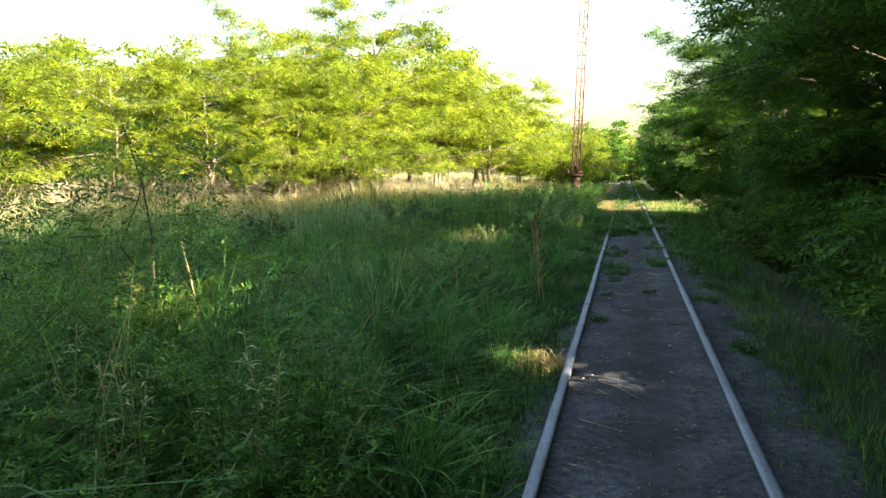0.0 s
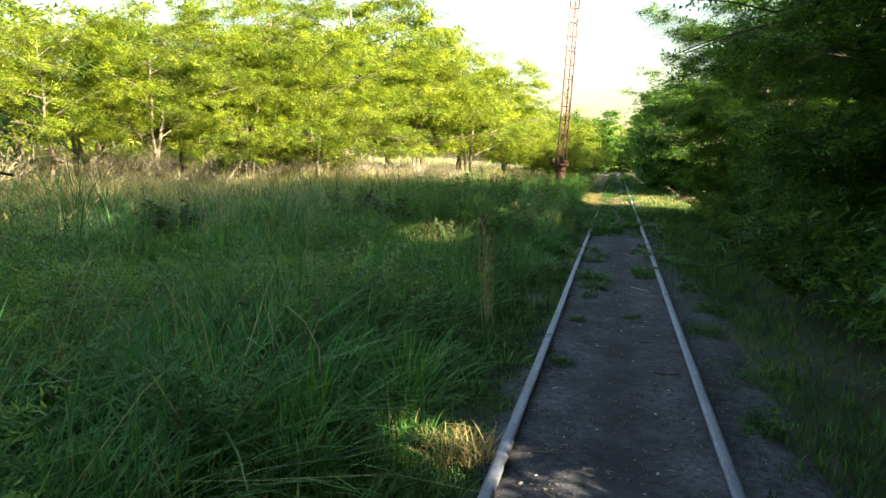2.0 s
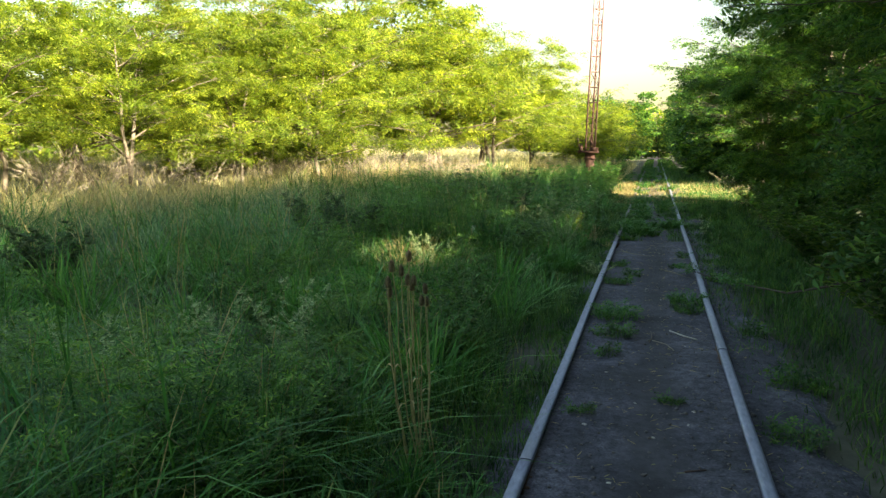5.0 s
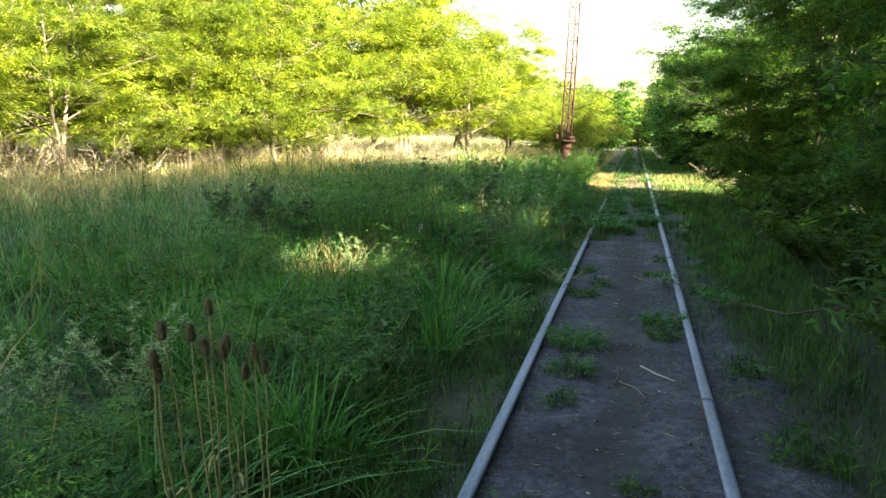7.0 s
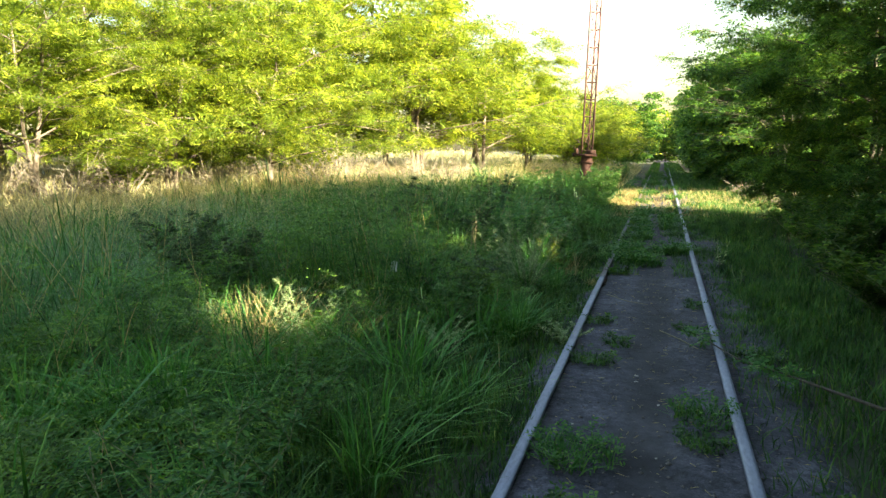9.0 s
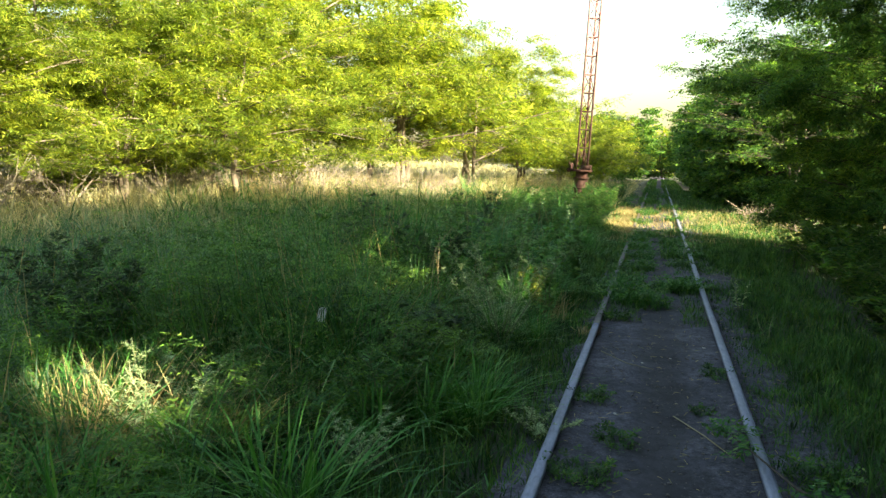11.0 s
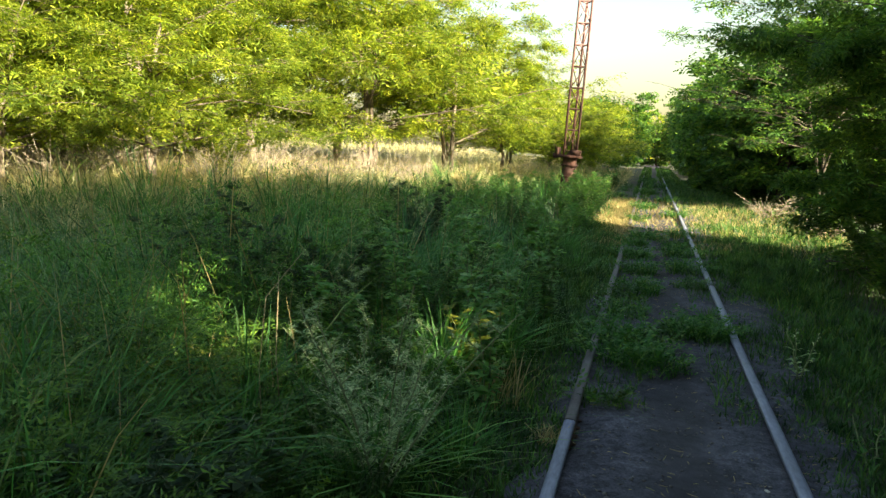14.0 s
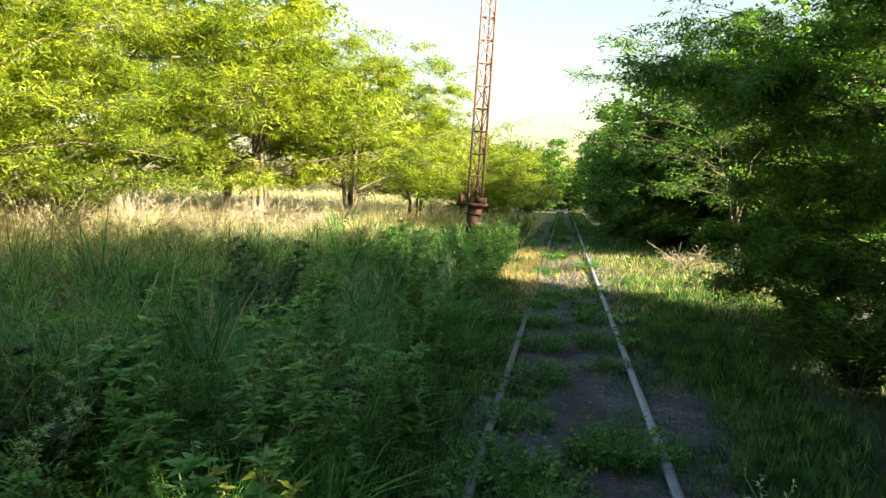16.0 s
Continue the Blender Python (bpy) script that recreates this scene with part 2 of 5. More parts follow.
class Soup:
    """Collects tubes, strips and leaflets into one mesh."""

    def __init__(self):
        self.v, self.q, self.t, self.n = [], [], [], 0

    def add(self, v, q=None, t=None):
        v = np.asarray(v, float).reshape(-1, 3)
        if q is not None and len(q):
            self.q.append(np.asarray(q, int).reshape(-1, 4) + self.n)
        if t is not None and len(t):
            self.t.append(np.asarray(t, int).reshape(-1, 3) + self.n)
        self.v.append(v)
        self.n += len(v)

    def tube(self, pts, radii, sides=6):
        pts = np.asarray(pts, float)
        d = np.gradient(pts, axis=0)
        d /= np.linalg.norm(d, axis=1)[:, None] + 1e-9
        ref = np.array([0.31, 0.95, 0.05]) if abs(d[0][2]) > 0.6 else np.array([0.05, 0.1, 1.0])
        a = np.cross(d, ref)
        a /= np.linalg.norm(a, axis=1)[:, None] + 1e-9
        b = np.cross(d, a)
        ang = np.arange(sides) * 2 * np.pi / sides
        ring = (np.cos(ang)[None, :, None] * a[:, None] + np.sin(ang)[None, :, None] * b[:, None]) * np.asarray(radii, float)[:, None, None]
        v = (pts[:, None] + ring).reshape(-1, 3)
        k = len(pts)
        i, j = np.meshgrid(np.arange(k - 1), np.arange(sides), indexing="ij")
        j2 = (j + 1) % sides
        q = np.stack([i * sides + j, i * sides + j2, (i + 1) * sides + j2, (i + 1) * sides + j], -1).reshape(-1, 4)
        v = np.vstack([v, pts[-1] + d[-1] * radii[-1], pts[0]])
        top, bot = len(v) - 2, len(v) - 1
        t = [[(k - 1) * sides + m, (k - 1) * sides + (m + 1) % sides, top] for m in range(sides)]
        if sides > 4:
            t += [[(m + 1) % sides, m, bot] for m in range(sides)]
        self.add(v, q, t)

    def box(self, lo, hi):
        x0, y0, z0 = lo
        x1, y1, z1 = hi
        self.add([(x0, y0, z0), (x1, y0, z0), (x1, y1, z0), (x0, y1, z0), (x0, y0, z1), (x1, y0, z1), (x1, y1, z1), (x0, y1, z1)],
                 [(3, 2, 1, 0), (4, 5, 6, 7), (0, 1, 5, 4), (1, 2, 6, 5), (2, 3, 7, 6), (3, 0, 4, 7)])

    def mesh(self, name, smooth=False):
        return mesh_np(name, np.vstack(self.v), np.vstack(self.q) if self.q else None, np.vstack(self.t) if self.t else None, smooth)


def wave(x, y, seed=0):
    """Smooth uneven values between about -1 and 1 over the plan."""
    r = np.random.default_rng(100 + seed)
    out = np.zeros_like(np.asarray(x, float))
    for k, amp in ((0.35, 0.5), (0.8, 0.4), (1.7, 0.3), (3.6, 0.2)):
        for _ in range(2):
            a, p = r.uniform(0, 2 * np.pi, 2)
            out = out + amp * 0.7 * np.sin(k * 2 * (np.cos(a) * x + np.sin(a) * y) + p)
    return out


def ground_z(x, y):
    x, y = np.asarray(x, float), np.asarray(y, float)
    near = np.clip((np.abs(x) - 0.6) / 1.2, 0, 1)
    up = np.clip((-x - 2.6) / 6.0, 0, 1)
    z = -0.10 + 0.035 * wave(x, y, 1) * near - 0.02 * near + 0.42 * up * up * (3 - 2 * up) + 0.95 * np.clip((-x - 8.5) / 11.0, 0, 1)
    return z


def blades(name, xy, height, width, lean, mat, curl=0.5, seed=1, base=None, droop=0.0, azimuth=None):
    """Grass: a tapered, bent blade at each place, all in one mesh."""
    r = np.random.default_rng(seed)
    n = len(xy)
    h = np.broadcast_to(np.asarray(height, float), (n,)) * r.uniform(0.6, 1.2, n)
    w = np.broadcast_to(np.asarray(width, float), (n,)) * r.uniform(0.7, 1.3, n)
    az = r.uniform(0, 2 * np.pi, n) if azimuth is None else azimuth
    ln = np.broadcast_to(np.asarray(lean, float), (n,)) * r.uniform(0.2, 1.6, n)
    d = np.stack([np.cos(az), np.sin(az)], 1)
    tw = az + r.uniform(0.8, 2.3, n)
    s = np.stack([np.cos(tw), np.sin(tw)], 1)
    z0 = (ground_z(xy[:, 0], xy[:, 1]) if base is None else base) - 0.01
    lev = np.array([0.0, 0.38, 0.75, 1.0])
    wid = np.array([0.8, 1.0, 0.7, 0.0])
    v = np.zeros((n, 7, 3), np.float32)
    k = 0
    for i, (a, b) in enumerate(zip(lev, wid)):
        off = (ln * a ** (1 + curl))[:, None] * h[:, None] * d
        zz = z0 + h * (a - 0.35 * np.minimum(ln, 1.4) * a ** 2.2 - droop * a ** 3)
        for sg in ((-1, 1) if i < 3 else (0,)):
            v[:, k, :2] = xy + off + sg * (0.5 * w * b)[:, None] * s
            v[:, k, 2] = zz
            k += 1
    o = (np.arange(n) * 7)[:, None]
    q = np.concatenate([o + [0, 1, 3, 2], o + [2, 3, 5, 4]])
    t = o + [4, 5, 6]
    return mesh_np(name, v.reshape(-1, 3), q, t)


def sprays(soup, base, along, up, length, pairs, leaf_l, leaf_w, jitter=0.25, seed=3, droop=0.25, fine=False):
    """Feathery leaves: pairs of leaflets on both sides of a drooping rib; fine: slim three-cornered leaflets."""
    r = np.random.default_rng(seed)
    n = len(base)
    along = along / (np.linalg.norm(along, axis=1)[:, None] + 1e-9)
    side = np.cross(along, up)
    side /= np.linalg.norm(side, axis=1)[:, None] + 1e-9
    nrm = np.cross(side, along)
    length = np.broadcast_to(np.asarray(length, float), (n,)) * r.uniform(0.7, 1.25, n)
    vs = []
    for i in range(pairs):
        f = (i + 0.6) / pairs
        size = 1.0 - 0.45 * abs(f - 0.45) * 1.6
        for sg in (-1, 1):
            c = base + along * (length * f)[:, None] - nrm * (droop * length * f * f)[:, None]
            ld = side * sg + along * r.uniform(0.25, 0.8, n)[:, None] - nrm * r.uniform(-0.15, 0.45, n)[:, None]
            ld += r.normal(0, jitter, (n, 3))
            ld /= np.linalg.norm(ld, axis=1)[:, None]
            ll = (leaf_l * size * r.uniform(0.8, 1.2, n))[:, None]
            wd = np.cross(ld, nrm + r.normal(0, 0.3, (n, 3)))
            wd /= np.linalg.norm(wd, axis=1)[:, None] + 1e-9
            wd *= leaf_w * 0.5
            mid = c + ld * ll * 0.5
            vs.append(np.stack([c, mid + wd * 1.5 - ld * ll * 0.15, c + ld * ll], 1) if fine else np.stack([c, mid - wd, c + ld * ll, mid + wd], 1))
    v = np.stack(vs, 1).reshape(-1, 3)
    if fine:
        soup.add(v, None, np.arange(len(v)).reshape(-1, 3))
    else:
        soup.add(v, np.arange(len(v)).reshape(-1, 4))


# ---- large structure ----
def axis_steps(lo, hi, fine, far):
    inner = np.arange(lo, hi + fine, fine)
    out = fine * 1.5 * np.cumsum(1.45 ** np.arange(24))
    out = out[out < far]
    return np.concatenate([lo - out[::-1], inner, hi + out])


def build_ground():
    xs, ys = axis_steps(-8, 7, 0.22, 2500), axis_steps(-4, 40, 0.22, 2500)
    gx, gy = np.meshgrid(xs, ys, indexing="ij")
    gz = ground_z(gx, gy)
    v = np.stack([gx, gy, gz], -1).reshape(-1, 3)
    i, j = np.meshgrid(np.arange(len(xs) - 1), np.arange(len(ys) - 1), indexing="ij")
    m = len(ys)
    q = np.stack([i * m + j, (i + 1) * m + j, (i + 1) * m + j + 1, i * m + j + 1], -1).reshape(-1, 4)
    ob = put_mesh("ground", mesh_np("ground", v, q, smooth=True), M_GROUND)
    tagged(ob, "dark uneven soil of an overgrown meadow", "ground", kind="structure")


def bed_z(x, y):
    return -0.062 + 0.010 * wave(x * 3, y * 3, 5) + 0.005 * wave(x * 9, y * 9, 6) - 0.016 * np.exp(-((x - 0.08) / 0.2) ** 2) - 0.09 * np.clip((np.where(x < 0, np.abs(x) + 0.3, x) + 0.16 * wave(x * 0.4, y * 1.6, 7) - 0.78) / 0.34, 0, 1) ** 1.5


def build_bed():
    xs, ys = np.linspace(-0.74, 1.35, 56), np.concatenate([np.arange(-8, 30, 0.07), np.arange(30, 110, 0.4)])
    gx, gy = np.meshgrid(xs, ys, indexing="ij")
    v = np.stack([gx, gy, bed_z(gx, gy)], -1).reshape(-1, 3)
    i, j = np.meshgrid(np.arange(len(xs) - 1), np.arange(len(ys) - 1), indexing="ij")
    m = len(ys)
    q = np.stack([i * m + j, (i + 1) * m + j, (i + 1) * m + j + 1, i * m + j + 1], -1).reshape(-1, 4)
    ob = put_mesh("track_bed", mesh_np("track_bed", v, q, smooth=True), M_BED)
    tagged(ob, "bare trodden dark dirt filling the railway track", "track bed", kind="structure")


build_ground()
build_bed()


# ---- the track ----
def rail_thing(x, y0, y1, dull, sunk=0.0):
    """One length of rail, sunk in dirt to its head; dull: dirty and little worn."""
    rail = thing("rail", "worn grey steel rail sunk in the dirt", "rail", "rails of the track", at=pose(x, y0, -sunk))
    ys = np.arange(0, y1 - y0 - 0.012, 0.25)
    ys = np.append(ys, y1 - y0 - 0.012)
    sway = 0.004 * wave(ys * 0 + x * 7, (ys + y0) * 0.6, 8)
    lift = 0.004 * wave(ys * 0 + x * 9, (ys + y0) * 0.5, 9)

    def sweep(name, prof, mat, label=""):
        prof = np.array(prof)
        k = len(prof)
        v = np.stack([np.stack([prof[:, 0] + a, np.full(k, y), prof[:, 1] + b], 1) for y, a, b in zip(ys, sway, lift)]).reshape(-1, 3)
        i, j = np.meshgrid(np.arange(len(ys) - 1), np.arange(k), indexing="ij")
        j2 = (j + 1) % k
        q = np.stack([i * k + j, i * k + j2, (i + 1) * k + j2, (i + 1) * k + j], -1).reshape(-1, 4)
        n = len(v)
        caps = [[0, a, a + 1] for a in range(1, k - 1)] + [[n - k, n - k + a + 1, n - k + a] for a in range(1, k - 1)]
        put_mesh(name, mesh_np(name, v, q, caps), mat, rail, label)

    sweep("rail_head", [(-0.029, -0.03), (-0.031, -0.010), (-0.026, -0.002), (-0.012, 0.0005), (0.012, 0.0005), (0.026, -0.002), (0.031, -0.010), (0.029, -0.03)][::-1], M_RAILDULL if dull else M_RAIL)
    sweep("rail_web", [(-0.010, -0.115), (-0.010, -0.034), (-0.026, -0.0305), (0.026, -0.0305), (0.010, -0.034), (0.010, -0.115)][::-1], M_RAILSIDE, "rusty web")
    sweep("rail_foot", [(-0.055, -0.13), (-0.055, -0.120), (-0.012, -0.1155), (0.012, -0.1155), (0.055, -0.120), (0.055, -0.13)][::-1], M_RAILSIDE, "rusty foot")
    s = Soup()
    for sd in (-1, 1):
        s.box((sd * 0.022 - 0.008, -0.22, -0.10), (sd * 0.022 + 0.008, 0.22, -0.036))
    plate = put_mesh("fishplate", s.mesh("fishplate"), M_RAILSIDE, rail, "rusty joint plates")
    for by in (-0.16, -0.06, 0.06, 0.16):
        s = Soup()
        s.tube([(-0.045, by, -0.068), (0.045, by, -0.068)], [0.011, 0.011], 6)
        put_mesh("bolt", s.mesh("bolt"), M_RAILSIDE, plate)
    return rail


for jx, joints in ((-0.53, (-6.4, 7.5, 15.42, 22.6, 26.2, 36.0, 46.6, 62.2, 77.8, 93.4)), (0.53, (-6.2, 9.61, 24.5, 41.3, 57.1, 72.9, 88.7))):
    for a, b in zip(joints, joints[1:]):
        rail_thing(jx, a, b, jx < 0 and a > 15, 0.05 if a == 22.6 else 0.0)


# ---- trees ----
def tree_skeleton(seed, height, spread, trunk_r, forks, low, flat, reach_low=9.0, reach_high=9.0):
    """Trunk and limbs as lists of (points, radii), and the places where leaves sit with their directions."""
    r = np.random.default_rng(seed)
    trunk, limbs, tips = [], [], []
    stems = forks
    for s in range(stems):
        a0 = r.uniform(0, 2 * np.pi)
        lean = r.uniform(0.02, 0.16) if stems > 1 else 0.04
        k = 6
        zz = np.linspace(0, height * r.uniform(0.6, 0.8), k)
        off = lean * zz * (0.5 + zz / height)
        pts = np.stack([np.cos(a0) * (off + 0.06 * (stems > 1)) + 0.07 * r.normal(size=k), np.sin(a0) * (off + 0.06 * (stems > 1)) + 0.07 * r.normal(size=k), zz], 1)
        trunk.append((pts, trunk_r * np.linspace(1.0, 0.35, k) * r.uniform(0.7, 1.0)))
        nl = int(12 if stems > 1 else 18)
        for i in range(nl):
            f = low + (1 - low) * (i + r.uniform(0, 0.9)) / nl
            p0 = np.array([np.interp(f * zz[-1], zz, pts[:, c]) for c in range(3)])
            az = i * 2.4 + a0 + r.uniform(-0.5, 0.5)
            reach = spread * (0.72 + 0.42 * math.sin(math.pi * min(1, 0.25 + 0.7 * f))) * r.uniform(0.65, 1.1) * 0.62
            most = reach_low if p0[2] < 2.0 else reach_high
            reach = min(reach, most * 0.72)
            rise = r.uniform(0.1, 0.55) * (1 - 0.4 * flat) + 0.35 * f
            dirv = np.array([math.cos(az), math.sin(az), rise])
            m = 5
            ff = np.linspace(0, 1, m)[:, None]
            lp = p0 + dirv * reach * ff + np.array([0, 0, -0.18 * reach]) * ff ** 2.5 + r.normal(0, 0.05, (m, 3)) * ff
            rad = trunk_r * 0.42 * (1 - 0.5 * f) * np.linspace(1, 0.2, m)
            limbs.append((lp, rad))
            for b in range(8):
                g = r.uniform(0.12, 1.0)
                q0 = np.array([np.interp(g, ff[:, 0], lp[:, c]) for c in range(3)])
                a2 = az + r.choice([-1, 1]) * r.uniform(0.25, 1.25)
                bl = reach * r.uniform(0.25, 0.55)
                bd = np.array([math.cos(a2), math.sin(a2), r.uniform(-0.15, 0.45) + 0.3 * f])
                bp = q0 + bd * bl * np.linspace(0, 1, 4)[:, None] + np.array([0, 0, -0.22 * bl]) * np.linspace(0, 1, 4)[:, None] ** 2
                limbs.append((bp, np.maximum(rad[-1] * np.linspace(1.1, 0.25, 4), 0.004)))
                for w in range(5):
                    h = r.uniform(0.3, 1.0)
                    t0 = np.array([np.interp(h, np.linspace(0, 1, 4), bp[:, c]) for c in range(3)])
                    a3 = a2 + r.uniform(-1.3, 1.3)
                    tips.append((t0, np.array([math.cos(a3), math.sin(a3), r.uniform(-0.25, 0.35)]), bl * r.uniform(0.35, 0.8)))
    return trunk, limbs, tips


def tree(label, seed, height, spread, trunk_r, forks, low, leaf, fronds, pairs, frond_l, leaf_l, leaf_w, flat=0.4, reach_low=9.0, reach_high=9.0, bark=None, twigs=6, at=None, shafts=(), name="tree", fine=False, clear=0.0):
    ob = thing(name, label, name)
    trunk, limbs, tips = tree_skeleton(seed, height, spread, trunk_r, forks, low, flat, reach_low, reach_high)
    s = Soup()
    for p, q in trunk:
        p = p.copy()
        p[0, 2] -= 0.25
        s.tube(p, q, 8)
    put_mesh("trunk", s.mesh("trunk", True), bark or M_BARK, ob)
    s = Soup()
    for p, q in limbs:
        if q[0] > (0.006 if twigs > 20 else 0.0):
            s.tube(p, q, 5 if q[0] > 0.02 else 3)
    r = np.random.default_rng(seed + 50)
    idx = r.integers(0, len(tips), fronds)
    t0 = np.array([tips[i][0] for i in idx])
    d0 = np.array([tips[i][1] for i in idx])
    ln = np.array([tips[i][2] for i in idx])
    d0 /= np.linalg.norm(d0, axis=1)[:, None]
    for i in range(len(tips)):
        if i % twigs == 0:
            a, d, l = tips[i]
            s.tube(np.stack([a, a + d * l * 0.5, a + d * l * 0.95 - [0, 0, 0.06 * l]]), [0.007, 0.005, 0.003], 3)
    put_mesh("branchwork", s.mesh("branchwork", True), bark or M_BARK, ob)["kind"] = "stuff"
    base = t0 + d0 * (ln * r.uniform(0.05, 1.0, fronds))[:, None] + r.normal(0, 0.05, (fronds, 3))
    turn = r.uniform(-1.2, 1.2, fronds)
    c, sn = np.cos(turn), np.sin(turn)
    along = np.stack([d0[:, 0] * c - d0[:, 1] * sn, d0[:, 0] * sn + d0[:, 1] * c, d0[:, 2] * 0.5 + r.uniform(-0.45, 0.2, fronds)], 1)
    up = np.array([0, 0, 1.0]) + r.normal(0, 0.35, (fronds, 3))
    ok = (base[:, 2] > 0.12) & ((base[:, 2] > clear) | (r.uniform(size=fronds) < 0.12))
    out = np.hypot(base[:, 0], base[:, 1])
    ok &= out < np.where(base[:, 2] < 2.3, reach_low, reach_high)
    if at is not None:
        ob.matrix_basis = at
        m3 = np.array(at)
        w = base @ m3[:3, :3].T + m3[:3, 3]
        for px, py, pz, rad in shafts:
            d = w - np.array([px, py, pz])
            ts = np.array(to_sun)
            away = np.linalg.norm(d - (d @ ts)[:, None] * ts, axis=1)
            ok &= away > rad + max(0.0, np.linalg.norm(m3[:3, 0]) - 1.1) * 0.6
    s = Soup()
    sprays(s, base[ok], along[ok], up[ok], frond_l, pairs, leaf_l, leaf_w, seed=seed + 9, fine=fine)
    put_mesh("crown", s.mesh("crown"), leaf, ob, "feathery pinnate leaves")["kind"] = "stuff"
    return ob


def place(src, x, y, turn, size, squash=1.0, first=False):
    z = float(ground_z(x, y))
    m = pose(x, y, z, 0, 0, turn) @ Matrix.Diagonal((size, size, size * squash, 1))
    if first:
        src.matrix_basis = m
        return src
    c = src.scale.copy()
    src.scale = (1, 1, 1)
    o = copy_thing(src, m)
    src.scale = c
    return o


SUNNY = "locust tree with yellow-green feathery leaves in full sun"
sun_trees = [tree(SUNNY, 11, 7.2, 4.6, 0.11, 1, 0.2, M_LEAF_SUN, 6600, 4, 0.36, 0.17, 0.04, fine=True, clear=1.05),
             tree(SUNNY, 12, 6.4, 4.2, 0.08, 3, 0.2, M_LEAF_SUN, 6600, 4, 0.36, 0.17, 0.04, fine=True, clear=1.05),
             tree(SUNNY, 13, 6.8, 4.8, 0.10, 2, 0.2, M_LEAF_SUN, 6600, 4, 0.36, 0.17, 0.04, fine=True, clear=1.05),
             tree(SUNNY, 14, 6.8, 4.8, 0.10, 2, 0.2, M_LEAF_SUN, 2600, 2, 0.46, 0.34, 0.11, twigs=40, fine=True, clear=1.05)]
# the sunny row beside the meadow, which closes in on the track further on
row = [(-11.2, 29.2, 0, 20, 1.22), (-9.8, 23.4, 1, 70, 0.86), (-12.4, 18.4, 2, 130, 0.64), (-14.2, 13.0, 1, 210, 0.66), (-15.0, 8.0, 0, 300, 0.6),
       (-13.0, 24.6, 2, 40, 0.94), (-15.6, 20.0, 3, 100, 0.72), (-15.4, 27.5, 1, 10, 1.0), (-17.5, 15.5, 3, 260, 0.66), (-18.5, 9.5, 3, 330, 0.62),
       (-9.2, 33.2, 1, 160, 1.12), (-7.5, 36.8, 2, 250, 1.02), (-11.5, 35.5, 3, 310, 1.2), (-6.4, 41.0, 0, 90, 0.84), (-9.4, 42.5, 3, 20, 1.0),
       (-4.4, 47.0, 1, 200, 0.66), (-7.6, 48.5, 3, 60, 0.85), (-4.2, 54.0, 3, 140, 0.66), (-6.4, 55.5, 3, 30, 0.8), (-4.2, 60.0, 3, 280, 0.7),
       (-4.4, 67.0, 3, 330, 0.75), (-16.5, 34.0, 3, 190, 1.0), (-20.0, 24.0, 3, 240, 0.85), (-17.0, 3.5, 2, 75, 0.58),
       (-19.5, 5.5, 3, 15, 0.62), (-21.5, 13.0, 3, 85, 0.7), (-23.0, 19.0, 3, 195, 0.78),
       (-11.0, 20.9, 1, 330, 0.66), (-13.3, 15.7, 0, 150, 0.6), (-14.6, 10.4, 2, 20, 0.58), (-14.0, 21.9, 0, 250, 0.78), (-11.6, 26.6, 2, 190, 0.86), (-16.8, 18.2, 2, 290, 0.64)]
used = set()
for x, y, k, turn, size in row:
    place(sun_trees[k], x, y, turn, size * 1.15, first=k not in used)
    used.add(k)

SHADY = "dense locust tree overhanging the track, leaves coloured dark for shade"
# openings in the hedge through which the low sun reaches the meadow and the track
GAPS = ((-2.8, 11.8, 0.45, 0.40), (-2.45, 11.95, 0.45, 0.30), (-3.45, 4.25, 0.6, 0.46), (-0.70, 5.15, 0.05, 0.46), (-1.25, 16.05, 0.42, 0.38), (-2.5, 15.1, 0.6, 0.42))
hedge = [(3.5, 1.6, 0, 1.05), (3.6, 5.6, 80, 1.08), (3.7, 9.8, 200, 1.08), (4.4, 14.4, 300, 0.95), (3.7, 21.6, 30, 1.04), (4.5, 18.6, 110, 0.88)]
for i, (x, y, turn, size) in enumerate(hedge):
    tree(SHADY, 21 + i, 6.9 - 0.2 * (i % 2), 4.4, 0.065, 4, 0.01, M_LEAF_SHADE, 25000 if i == 4 else 15000, 5, 0.28, 0.11, 0.032, reach_low=2.3, reach_high=3.2 if i == 4 else 2.85, bark=M_DARKBARK, fine=True, clear=0.5 if i == 4 else 0.0,
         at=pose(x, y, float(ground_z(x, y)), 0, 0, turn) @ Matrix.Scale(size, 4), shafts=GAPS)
# Mostly unseen trees, added and sized to throw shade over meadow and far track.
shade_trees = [(3.8, -3.0, 150, 1.25), (6.4, 3.4, 10, 1.3), (6.6, 7.6, 260, 1.48), (6.8, 11.8, 120, 1.5), (6.7, 16.0, 200, 1.2), (6.3, -0.8, 300, 1.25), (7.6, 9.8, 95, 1.5), (7.2, 14.0, 40, 1.42), (3.9, 36.2, 220, 0.9), (6.9, 32.8, 60, 1.1), (7.1, 36.8, 150, 1.15), (7.0, 41.0, 250, 1.1)]
for i, (x, y, turn, size) in enumerate(shade_trees):
    tree("dark locust tree, mostly unseen, added to cast the hedge's shade", 41 + i, 6.8, 4.4, 0.08, 4, 0.01, M_LEAF_SHADE, 3000, 3, 0.38, 0.28, 0.12, reach_low=2.4, reach_high=3.0, bark=M_DARKBARK, twigs=40,
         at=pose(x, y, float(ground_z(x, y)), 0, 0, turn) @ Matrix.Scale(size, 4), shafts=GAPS)
